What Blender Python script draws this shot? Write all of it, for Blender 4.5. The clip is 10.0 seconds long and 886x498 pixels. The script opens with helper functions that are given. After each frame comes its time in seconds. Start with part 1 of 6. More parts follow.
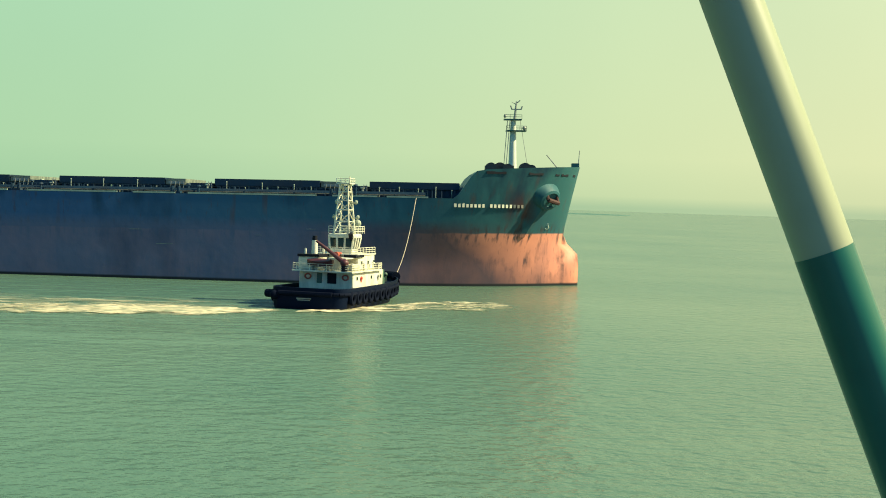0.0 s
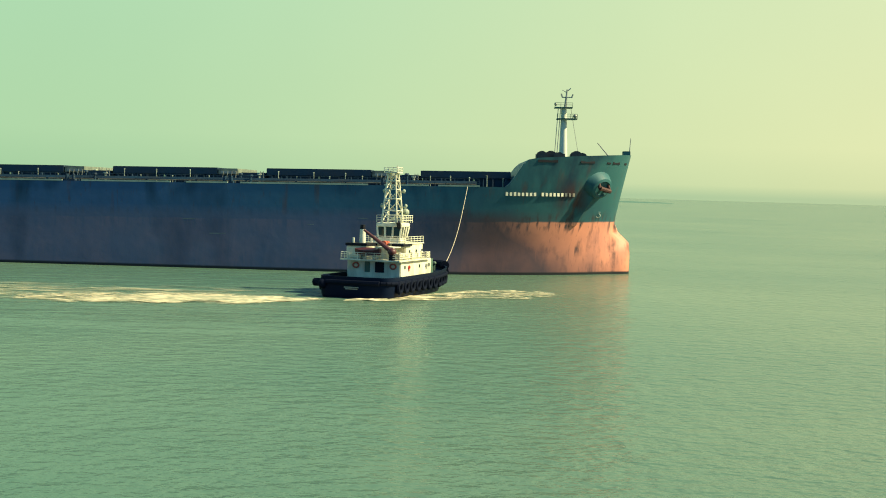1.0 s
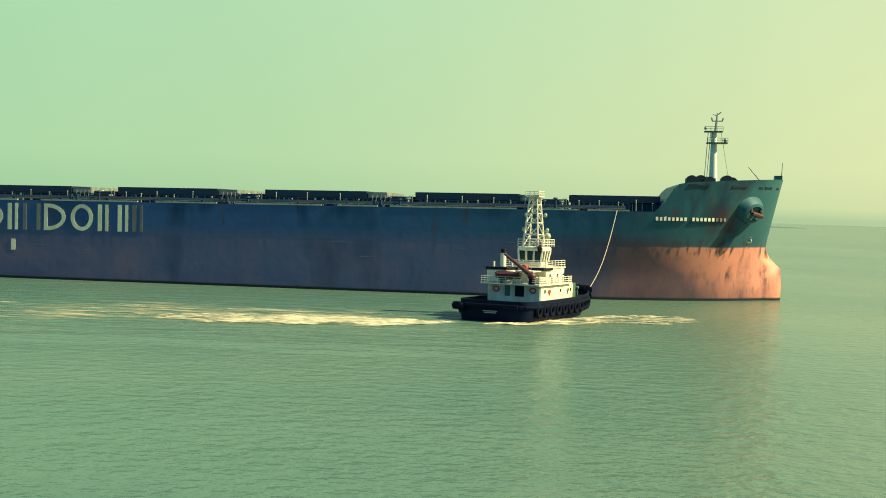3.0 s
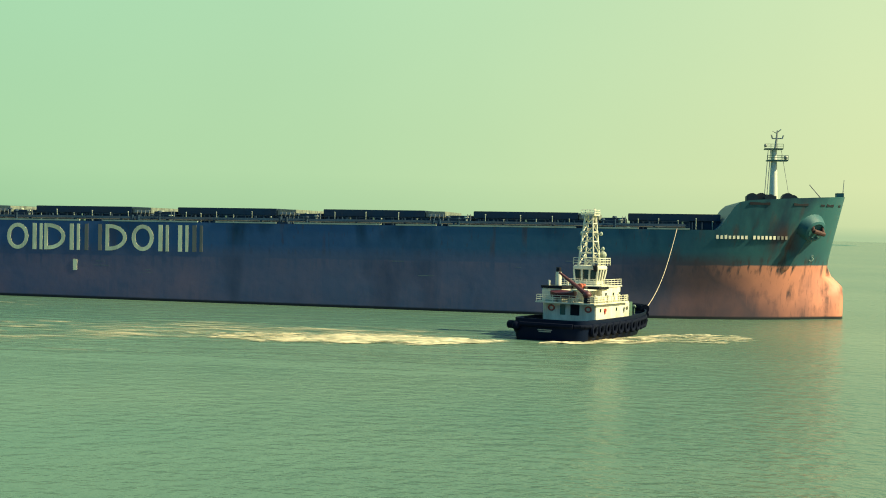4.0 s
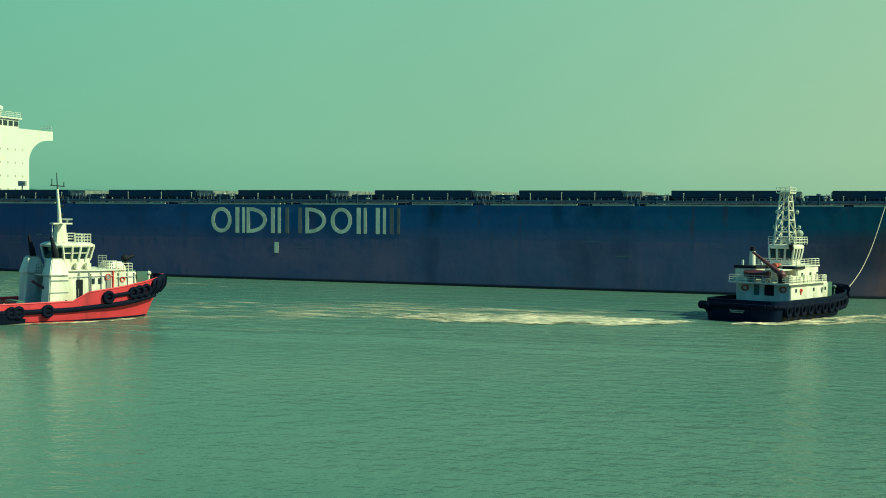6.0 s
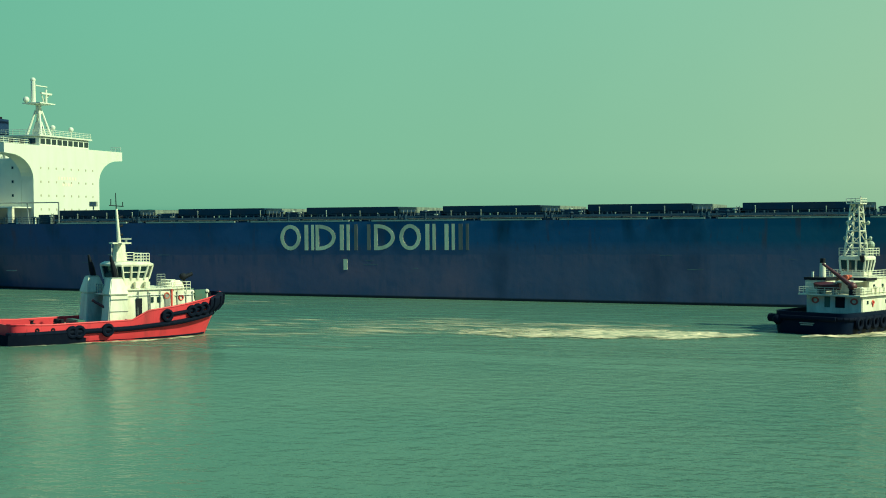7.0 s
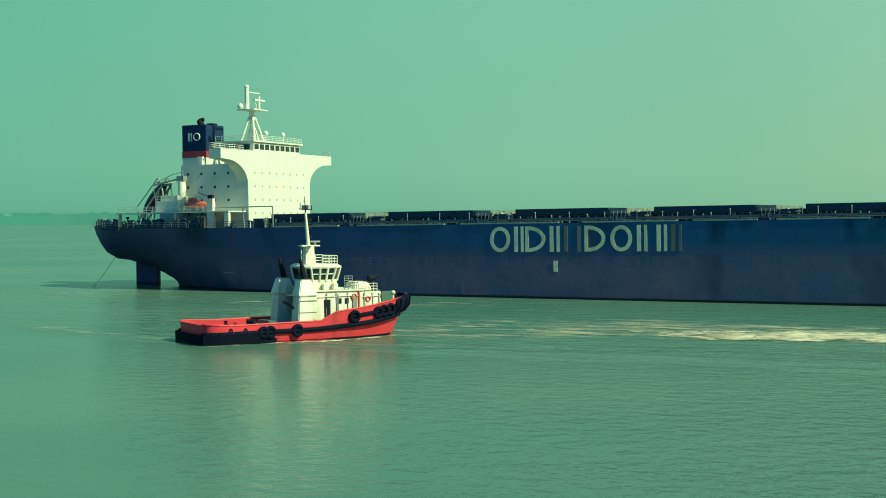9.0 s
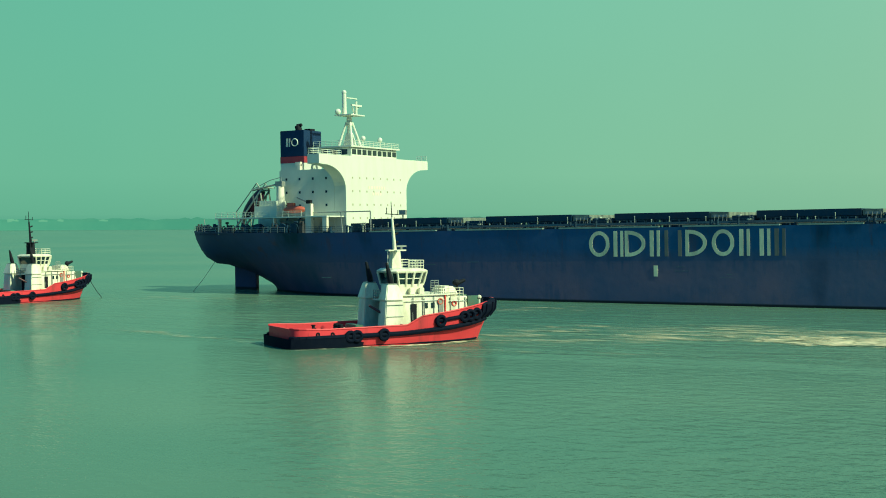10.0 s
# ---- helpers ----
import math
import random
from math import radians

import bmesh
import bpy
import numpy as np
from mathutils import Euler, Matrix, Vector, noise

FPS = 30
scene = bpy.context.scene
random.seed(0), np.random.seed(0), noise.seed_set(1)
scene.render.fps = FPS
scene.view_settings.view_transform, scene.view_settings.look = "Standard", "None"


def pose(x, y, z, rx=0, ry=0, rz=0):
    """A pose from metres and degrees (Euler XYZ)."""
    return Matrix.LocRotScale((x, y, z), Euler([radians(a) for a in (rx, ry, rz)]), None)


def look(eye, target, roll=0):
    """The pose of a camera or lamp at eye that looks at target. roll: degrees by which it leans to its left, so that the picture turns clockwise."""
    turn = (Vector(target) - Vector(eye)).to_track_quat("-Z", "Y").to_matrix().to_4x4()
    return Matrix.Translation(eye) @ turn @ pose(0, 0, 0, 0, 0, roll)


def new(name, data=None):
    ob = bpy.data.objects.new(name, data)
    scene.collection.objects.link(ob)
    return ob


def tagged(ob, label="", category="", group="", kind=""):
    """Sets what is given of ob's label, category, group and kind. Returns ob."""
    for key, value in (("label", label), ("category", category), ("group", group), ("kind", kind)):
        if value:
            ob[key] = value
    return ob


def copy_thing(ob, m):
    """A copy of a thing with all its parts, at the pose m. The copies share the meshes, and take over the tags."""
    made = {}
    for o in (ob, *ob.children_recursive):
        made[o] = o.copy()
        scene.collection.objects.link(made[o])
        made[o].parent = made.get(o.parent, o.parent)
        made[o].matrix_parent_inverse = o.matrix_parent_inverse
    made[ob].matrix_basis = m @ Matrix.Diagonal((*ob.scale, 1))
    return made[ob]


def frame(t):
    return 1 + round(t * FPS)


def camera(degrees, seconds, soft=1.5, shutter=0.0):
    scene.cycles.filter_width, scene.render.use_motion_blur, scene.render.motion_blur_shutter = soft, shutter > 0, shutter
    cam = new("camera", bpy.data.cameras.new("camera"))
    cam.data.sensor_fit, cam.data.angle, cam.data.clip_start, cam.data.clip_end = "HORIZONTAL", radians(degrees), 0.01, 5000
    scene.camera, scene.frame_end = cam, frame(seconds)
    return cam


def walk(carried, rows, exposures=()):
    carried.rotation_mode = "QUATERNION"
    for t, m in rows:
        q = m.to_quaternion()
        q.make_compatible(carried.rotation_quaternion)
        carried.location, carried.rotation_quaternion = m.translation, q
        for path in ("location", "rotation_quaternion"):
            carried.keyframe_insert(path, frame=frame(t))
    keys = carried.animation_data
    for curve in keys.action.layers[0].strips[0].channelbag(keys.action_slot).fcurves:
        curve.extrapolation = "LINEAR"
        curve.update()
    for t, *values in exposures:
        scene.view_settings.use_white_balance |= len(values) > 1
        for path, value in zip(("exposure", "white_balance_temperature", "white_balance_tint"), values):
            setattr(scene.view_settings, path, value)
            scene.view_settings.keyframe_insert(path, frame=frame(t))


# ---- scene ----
# ---------------- camera: walks slowly along a deck while it pans left ----------------
cam = camera(35.12, 10.0, 1.0)
EYE = (-27.1, -219.05, 13.41)
PACE = -0.55
PATH = [
    (0.0, -1.042, -1.924, -1.841),
    (0.5, -0.329, -2.189, -1.762),
    (1.0, 0.603, -2.445, -1.606),
    (1.5, 1.954, -2.411, -1.552),
    (2.0, 3.536, -2.109, -1.754),
    (2.5, 4.909, -1.996, -1.813),
    (4.0, 7.772, -0.929, -1.591),
    (4.5, 9.626, -1.495, -1.234),
    (5.0, 11.462, -1.839, -0.972),
    (5.5, 13.487, -2.036, -1.115),
    (7.0, 17.319, -1.282, -0.257),
    (7.5, 19.230, -1.082, -0.114),
    (8.0, 21.103, -1.222, 0.139),
    (8.5, 23.062, -1.446, 0.138),
    (9.0, 25.099, -1.228, 0.174),
    (9.5, 26.907, -0.978, 0.187),
    (10.0, 28.744, -1.025, 0.287),
]


def view(t, yaw, pitch, roll):
    return pose(EYE[0] + PACE * t, EYE[1], EYE[2], 0, 0, yaw) @ pose(0, 0, 0, 90 + pitch) @ pose(0, 0, 0, 0, 0, -roll)


walk(cam, [(t, view(t, yaw, pitch, roll)) for t, yaw, pitch, roll in PATH],
     exposures=[(0.0, 0.28, 6500, 4), (2.0, 0.30, 6850, 4), (4.3, 0.29, 6800, 3), (4.55, 0.20, 6350, -1), (4.9, -0.14, 5450, -16), (5.6, -0.22, 5350, -18), (8.0, -0.20, 5350, -18), (10.0, -0.15, 5350, -18)])

# ---------------- light: hazy sky, low sun beyond the bow ----------------
SUN_DIR = Vector((1.0, -0.035, 0.84)).normalized()
GLOW_DIR = Vector((1.0, 0.05, 0.0)).normalized()  # where the haze is brightest


def make_world():
    w = bpy.data.worlds.new("hazy_sky")
    scene.world = w
    w.use_nodes = True
    nt = w.node_tree
    nt.nodes.clear()
    N, L = nt.nodes.new, nt.links.new
    out, bg = N("ShaderNodeOutputWorld"), N("ShaderNodeBackground")
    tc = N("ShaderNodeTexCoord")
    sky = N("ShaderNodeTexSky")
    sky.sky_type = "NISHITA"
    sky.sun_disc = False
    sky.sun_elevation = math.asin(SUN_DIR.z)
    sky.sun_rotation = math.atan2(SUN_DIR.x, SUN_DIR.y)
    sky.dust_density = 6.0
    dot = N("ShaderNodeVectorMath")
    dot.operation = "DOT_PRODUCT"
    dot.inputs[1].default_value = GLOW_DIR
    L(tc.outputs["Generated"], dot.inputs[0])
    az = N("ShaderNodeValToRGB")
    cr = az.color_ramp
    cr.elements[0].position, cr.elements[0].color = 0.0, (0.26, 0.52, 0.34, 1)
    cr.elements[1].position, cr.elements[1].color = 1.0, (0.98, 0.88, 0.52, 1)
    for pos, col in ((0.18, (0.28, 0.55, 0.36, 1)), (0.41, (0.42, 0.63, 0.41, 1)), (0.47, (0.47, 0.65, 0.42, 1)), (0.60, (0.61, 0.70, 0.435, 1)), (0.72, (0.72, 0.73, 0.45, 1))):
        e = cr.elements.new(pos)
        e.color = col
    half = N("ShaderNodeMath")
    half.operation = "MULTIPLY_ADD"
    half.inputs[1].default_value, half.inputs[2].default_value = 0.5, 0.5
    L(dot.outputs["Value"], half.inputs[0])
    L(half.outputs[0], az.inputs[0])
    sep = N("ShaderNodeSeparateXYZ")
    L(tc.outputs["Generated"], sep.inputs[0])
    el = N("ShaderNodeValToRGB")
    el.color_ramp.elements[0].position, el.color_ramp.elements[0].color = 0.0, (0.66, 0.76, 0.74, 1)
    el.color_ramp.elements[1].position, el.color_ramp.elements[1].color = 0.6, (0.80, 0.92, 0.98, 1)
    e = el.color_ramp.elements.new(0.008)
    e.color = (0.91, 0.92, 0.86, 1)
    e = el.color_ramp.elements.new(0.035)
    e.color = (1.02, 1.0, 0.94, 1)
    e = el.color_ramp.elements.new(0.16)
    e.color = (0.94, 1.0, 1.0, 1)
    L(sep.outputs["Z"], el.inputs[0])
    mul = N("ShaderNodeMix")
    mul.data_type, mul.blend_type = "RGBA", "MULTIPLY"
    mul.inputs["Factor"].default_value = 1.0
    L(az.outputs[0], mul.inputs["A"])
    L(el.outputs[0], mul.inputs["B"])
    cloud = N("ShaderNodeTexNoise")
    cloud.inputs["Scale"].default_value = 2.2
    cloud.inputs["Detail"].default_value = 4.0
    L(tc.outputs["Generated"], cloud.inputs["Vector"])
    cmap = N("ShaderNodeMapRange")
    cmap.inputs["From Min"].default_value, cmap.inputs["From Max"].default_value = 0.3, 0.7
    cmap.inputs["To Min"].default_value, cmap.inputs["To Max"].default_value = 0.96, 1.04
    L(cloud.outputs["Fac"], cmap.inputs["Value"])
    soft = N("ShaderNodeVectorMath")
    soft.operation = "SCALE"
    L(mul.outputs["Result"], soft.inputs[0])
    L(cmap.outputs[0], soft.inputs["Scale"])
    dim = N("ShaderNodeVectorMath")
    dim.operation = "SCALE"
    dim.inputs["Scale"].default_value = 0.08
    L(sky.outputs[0], dim.inputs[0])
    mix = N("ShaderNodeMix")
    mix.data_type = "RGBA"
    mix.inputs["Factor"].default_value = 0.92
    L(dim.outputs[0], mix.inputs["A"])
    L(soft.outputs[0], mix.inputs["B"])
    # clearer, bluer sky overhead and on the side away from the haze
    back = N("ShaderNodeMapRange")
    back.interpolation_type = "SMOOTHSTEP"
    back.inputs["From Min"].default_value, back.inputs["From Max"].default_value = 0.25, -0.75
    L(sep.outputs["Y"], back.inputs["Value"])
    high = N("ShaderNodeMapRange")
    high.interpolation_type = "SMOOTHSTEP"
    high.inputs["From Min"].default_value, high.inputs["From Max"].default_value = 0.30, 0.85
    L(sep.outputs["Z"], high.inputs["Value"])
    most = N("ShaderNodeMath")
    most.operation = "MAXIMUM"
    L(back.outputs[0], most.inputs[0])
    L(high.outputs[0], most.inputs[1])
    blue = N("ShaderNodeMix")
    blue.data_type = "RGBA"
    blue.inputs["B"].default_value = (0.080, 0.245, 0.46, 1)
    L(most.outputs[0], blue.inputs["Factor"])
    L(mix.outputs["Result"], blue.inputs["A"])
    L(blue.outputs["Result"], bg.inputs["Color"])
    bg.inputs["Strength"].default_value = 1.0
    L(bg.outputs[0], out.inputs[0])


make_world()
sun = new("sun", bpy.data.lights.new("sun", "SUN"))
sun.data.energy, sun.data.angle, sun.data.color = 7.5, radians(1.5), (1.0, 0.86, 0.54)
sun.matrix_basis = look(SUN_DIR * 300, (0, 0, 0))


# ---------------- materials ----------------
def material(name, colour, rough=0.5, metal=0.0, colour2=None, scale=1.0, stretch=(1, 1, 1), amount=0.5, bump=0.0, bump_scale=8.0, spec=0.5):
    m = bpy.data.materials.new(name)
    m.use_nodes = True
    nt = m.node_tree
    N, L = nt.nodes.new, nt.links.new
    b = nt.nodes["Principled BSDF"]
    b.inputs["Roughness"].default_value, b.inputs["Metallic"].default_value = rough, metal
    b.inputs["Specular IOR Level"].default_value = spec
    colour2 = colour2 or tuple(c * 0.6 for c in colour)
    tc, mp = N("ShaderNodeTexCoord"), N("ShaderNodeMapping")
    mp.inputs["Scale"].default_value = stretch
    L(tc.outputs["Object"], mp.inputs["Vector"])
    n1, n2 = N("ShaderNodeTexNoise"), N("ShaderNodeTexNoise")
    n1.inputs["Scale"].default_value, n1.inputs["Detail"].default_value = scale, 5
    n2.inputs["Scale"].default_value, n2.inputs["Detail"].default_value = scale * 7, 4
    for n in (n1, n2):
        L(mp.outputs[0], n.inputs["Vector"])
    add = N("ShaderNodeMath")
    add.operation = "MULTIPLY_ADD"
    add.inputs[1].default_value, add.inputs[2].default_value = 0.35, 0.0
    L(n2.outputs["Fac"], add.inputs[0])
    add2 = N("ShaderNodeMath")
    L(n1.outputs["Fac"], add2.inputs[0])
    L(add.outputs[0], add2.inputs[1])
    mr = N("ShaderNodeMapRange")
    mr.inputs["From Min"].default_value, mr.inputs["From Max"].default_value = 0.55, 0.95
    mr.inputs["To Max"].default_value = amount
    L(add2.outputs[0], mr.inputs["Value"])
    mix = N("ShaderNodeMix")
    mix.data_type = "RGBA"
    mix.inputs["A"].default_value, mix.inputs["B"].default_value = (*colour, 1), (*colour2, 1)
    L(mr.outputs[0], mix.inputs["Factor"])
    L(mix.outputs["Result"], b.inputs["Base Color"])
    if bump:
        n3, bp = N("ShaderNodeTexNoise"), N("ShaderNodeBump")
        n3.inputs["Scale"].default_value = bump_scale
        bp.inputs["Strength"].default_value, bp.inputs["Distance"].default_value = bump, 0.05
        L(tc.outputs["Object"], n3.inputs["Vector"])
        L(n3.outputs["Fac"], bp.inputs["Height"])
        L(bp.outputs[0], b.inputs["Normal"])
    return m


def hull_material(name, top, boot, edge, rust=(0.10, 0.045, 0.03), soft=0.35, grime=0.5, foul_shading=False, gloss=0.22):
    """Two coats of paint, parted at a height, with streaks of rust and fouling that run down."""
    m = material(name, top, 0.5, spec=gloss)
    nt = m.node_tree
    N, L = nt.nodes.new, nt.links.new
    b = nt.nodes["Principled BSDF"]
    tc, sep = N("ShaderNodeTexCoord"), N("ShaderNodeSeparateXYZ")
    L(tc.outputs["Object"], sep.inputs[0])
    wob = N("ShaderNodeTexNoise")
    wob.inputs["Scale"].default_value = 0.25
    wob.inputs["Detail"].default_value = 6
    L(tc.outputs["Object"], wob.inputs["Vector"])
    zz = N("ShaderNodeMath")
    zz.operation = "MULTIPLY_ADD"
    zz.inputs[1].default_value = soft
    L(wob.outputs["Fac"], zz.inputs[0])
    L(sep.outputs["Z"], zz.inputs[2])
    par = N("ShaderNodeMapRange")
    par.inputs["From Min"].default_value, par.inputs["From Max"].default_value = edge - 0.12 + soft / 2, edge + 0.12 + soft / 2
    L(zz.outputs[0], par.inputs["Value"])
    coats = N("ShaderNodeMix")
    coats.data_type = "RGBA"
    coats.inputs["A"].default_value, coats.inputs["B"].default_value = (*boot, 1), (*top, 1)
    L(par.outputs[0], coats.inputs["Factor"])
    if foul_shading:
        # topside colour made greener towards the bow, for the sun that falls there
        bow_lit, tm = N("ShaderNodeMapRange"), N("ShaderNodeMix")
        bow_lit.inputs["From Min"].default_value, bow_lit.inputs["From Max"].default_value = 20, 92
        L(sep.outputs["X"], bow_lit.inputs["Value"])
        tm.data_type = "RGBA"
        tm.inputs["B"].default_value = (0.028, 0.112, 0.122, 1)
        # and navy on the after body, its shade put into the paint
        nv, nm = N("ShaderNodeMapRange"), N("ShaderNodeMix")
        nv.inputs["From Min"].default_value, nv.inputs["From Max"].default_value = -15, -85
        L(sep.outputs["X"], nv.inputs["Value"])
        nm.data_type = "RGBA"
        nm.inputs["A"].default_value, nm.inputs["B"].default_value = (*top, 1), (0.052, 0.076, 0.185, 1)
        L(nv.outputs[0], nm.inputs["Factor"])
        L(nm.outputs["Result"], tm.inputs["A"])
        L(bow_lit.outputs[0], tm.inputs["Factor"])
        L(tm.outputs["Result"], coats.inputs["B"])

    def layer(below, colour, scale, stretch, lo, hi, amount):
        mp, n, r, mx = N("ShaderNodeMapping"), N("ShaderNodeTexNoise"), N("ShaderNodeMapRange"), N("ShaderNodeMix")
        mp.inputs["Scale"].default_value = stretch
        n.inputs["Scale"].default_value, n.inputs["Detail"].default_value = scale, 6
        r.inputs["From Min"].default_value, r.inputs["From Max"].default_value, r.inputs["To Max"].default_value = lo, hi, amount
        mx.data_type = "RGBA"
        mx.inputs["B"].default_value = (*colour, 1)
        L(tc.outputs["Object"], mp.inputs[0])
        L(mp.outputs[0], n.inputs["Vector"])
        L(n.outputs["Fac"], r.inputs["Value"])
        L(r.outputs[0], mx.inputs["Factor"])
        L(below, mx.inputs["A"])
        return mx.outputs["Result"]

    c = layer(coats.outputs["Result"], tuple(x * 0.45 for x in top), 0.09, (1, 1, 0.7), 0.50, 0.75, 0.55 * grime / 0.5)
    c = layer(c, rust, 0.55, (1, 1, 0.10), 0.60, 0.72, grime)
    c = layer(c, tuple(x * 0.5 + 0.02 for x in rust), 2.5, (1, 1, 0.25), 0.62, 0.70, grime * 0.7)
    if foul_shading:
        # slime and painted shade on the boot top, both easing off at the bow
        # drips along the paint's edge, and a rust patch behind the anchor
        def band(node, lo, hi):
            r = N("ShaderNodeMapRange")
            r.inputs["From Min"].default_value, r.inputs["From Max"].default_value = lo, hi
            L(node, r.inputs["Value"])
            return r.outputs[0]

        def times(a, b):
            t = N("ShaderNodeMath")
            t.operation = "MULTIPLY"
            L(a, t.inputs[0])
            L(b, t.inputs[1])
            return t.outputs[0]

        def stain(below, mask, colour):
            q = N("ShaderNodeMix")
            q.data_type = "RGBA"
            q.inputs["B"].default_value = (*colour, 1)
            L(mask, q.inputs["Factor"])
            L(below, q.inputs["A"])
            return q.outputs["Result"]
        dm, dn = N("ShaderNodeMapping"), N("ShaderNodeTexNoise")
        dm.inputs["Scale"].default_value = (1, 1, 0.12)
        dn.inputs["Scale"].default_value, dn.inputs["Detail"].default_value = 1.1, 5
        L(tc.outputs["Object"], dm.inputs[0])
        L(dm.outputs[0], dn.inputs["Vector"])
        drip = band(dn.outputs["Fac"], 0.50, 0.66)
        c = stain(c, times(drip, times(band(sep.outputs["Z"], 5.2, 6.6), band(sep.outputs["Z"], 9.2, 8.0))), (0.035, 0.04, 0.045))
        bm_, bn = N("ShaderNodeMapping"), N("ShaderNodeTexNoise")
        bm_.inputs["Scale"].default_value = (1, 1, 0.35)
        bn.inputs["Scale"].default_value, bn.inputs["Detail"].default_value = 0.10, 5
        L(tc.outputs["Object"], bm_.inputs[0])
        L(bm_.outputs[0], bn.inputs["Vector"])
        c = stain(c, times(band(bn.outputs["Fac"], 0.56, 0.66), band(sep.outputs["Z"], 7.5, 11.5)), (0.008, 0.035, 0.065))
        fine = N("ShaderNodeTexNoise")
        fine.inputs["Scale"].default_value, fine.inputs["Detail"].default_value = 0.9, 6
        L(dm.outputs[0], fine.inputs["Vector"])
        patch = times(times(band(sep.outputs["X"], 86.0, 89.6), band(sep.outputs["X"], 92.6, 90.4)), times(band(sep.outputs["Z"], 8.2, 10.2), band(sep.outputs["Z"], 14.8, 12.2)))
        c = stain(c, times(patch, band(fine.outputs["Fac"], 0.32, 0.55)), (0.060, 0.032, 0.034))
        scum = times(band(wob.outputs["Fac"], 0.46, 0.62), times(band(sep.outputs["Z"], 5.5, 3.4), band(dn.outputs["Fac"], 0.40, 0.55)))
        c = stain(c, scum, (0.10, 0.055, 0.05))
        # along x: shade put into the colour aft, sunlit orange left at the bow
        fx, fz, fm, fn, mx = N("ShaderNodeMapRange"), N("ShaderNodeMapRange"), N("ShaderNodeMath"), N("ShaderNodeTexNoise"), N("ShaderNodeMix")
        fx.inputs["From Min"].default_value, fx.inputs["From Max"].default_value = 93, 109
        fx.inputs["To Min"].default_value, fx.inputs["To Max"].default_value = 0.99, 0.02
        # the clear orange stretch reaches further aft high up than near the water
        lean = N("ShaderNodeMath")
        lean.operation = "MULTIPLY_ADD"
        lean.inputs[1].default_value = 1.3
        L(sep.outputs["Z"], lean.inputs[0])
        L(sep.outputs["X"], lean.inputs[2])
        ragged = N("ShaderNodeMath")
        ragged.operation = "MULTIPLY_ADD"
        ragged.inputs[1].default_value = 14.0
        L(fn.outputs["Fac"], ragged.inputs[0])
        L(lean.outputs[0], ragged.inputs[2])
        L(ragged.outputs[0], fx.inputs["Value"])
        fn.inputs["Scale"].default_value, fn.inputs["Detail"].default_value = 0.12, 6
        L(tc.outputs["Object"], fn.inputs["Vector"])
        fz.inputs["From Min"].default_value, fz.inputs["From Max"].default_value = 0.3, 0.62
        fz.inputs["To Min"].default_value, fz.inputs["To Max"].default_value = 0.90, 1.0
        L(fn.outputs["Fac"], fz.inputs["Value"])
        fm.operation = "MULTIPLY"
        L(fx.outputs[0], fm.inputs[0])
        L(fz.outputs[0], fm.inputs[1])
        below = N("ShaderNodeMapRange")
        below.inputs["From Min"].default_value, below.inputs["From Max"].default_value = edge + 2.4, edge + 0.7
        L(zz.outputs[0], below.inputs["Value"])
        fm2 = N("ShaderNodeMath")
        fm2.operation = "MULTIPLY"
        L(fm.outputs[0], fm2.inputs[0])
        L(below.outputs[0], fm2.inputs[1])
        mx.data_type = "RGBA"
        # slime with shade mixed into its colour: plum grey amidships, darker on the after body
        aft, slime_shade = N("ShaderNodeMapRange"), N("ShaderNodeMix")
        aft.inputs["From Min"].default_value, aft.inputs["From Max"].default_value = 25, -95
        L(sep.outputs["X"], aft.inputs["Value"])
        slime_shade.data_type = "RGBA"
        slime_shade.inputs["A"].default_value, slime_shade.inputs["B"].default_value = (0.086, 0.112, 0.188, 1), (0.072, 0.076, 0.155, 1)
        L(aft.outputs[0], slime_shade.inputs["Factor"])
        # on the fore body its colour is darker and redder, to offset the sun there
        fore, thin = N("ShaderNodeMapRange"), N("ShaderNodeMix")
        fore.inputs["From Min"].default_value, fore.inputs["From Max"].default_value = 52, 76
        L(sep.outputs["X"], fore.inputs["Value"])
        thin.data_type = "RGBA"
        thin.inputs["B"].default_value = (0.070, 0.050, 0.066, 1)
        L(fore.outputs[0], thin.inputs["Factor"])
        L(slime_shade.outputs["Result"], thin.inputs["A"])
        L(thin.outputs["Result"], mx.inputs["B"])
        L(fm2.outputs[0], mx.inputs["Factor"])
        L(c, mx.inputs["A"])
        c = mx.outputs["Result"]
        c = stain(c, times(band(bn.outputs["Fac"], 0.55, 0.72), times(band(sep.outputs["Z"], 9.0, 7.0), band(sep.outputs["X"], 78.0, 70.0))), (0.042, 0.060, 0.110))
        geo, gs, wet, mw = N("ShaderNodeNewGeometry"), N("ShaderNodeSeparateXYZ"), N("ShaderNodeMapRange"), N("ShaderNodeMix")
        L(geo.outputs["Position"], gs.inputs[0])
        wet.inputs["From Min"].default_value, wet.inputs["From Max"].default_value = 0.55, 0.30
        L(gs.outputs["Z"], wet.inputs["Value"])
        mw.data_type = "RGBA"
        mw.inputs["B"].default_value = (0.012, 0.016, 0.02, 1)
        L(wet.outputs[0], mw.inputs["Factor"])
        L(c, mw.inputs["A"])
        c = mw.outputs["Result"]
    L(c, b.inputs["Base Color"])
    bp, n = N("ShaderNodeBump"), N("ShaderNodeTexNoise")
    n.inputs["Scale"].default_value = 0.8
    bp.inputs["Strength"].default_value, bp.inputs["Distance"].default_value = 0.25, 0.08
    L(tc.outputs["Object"], n.inputs["Vector"])
    L(n.outputs["Fac"], bp.inputs["Height"])
    L(bp.outputs[0], b.inputs["Normal"])
    return m


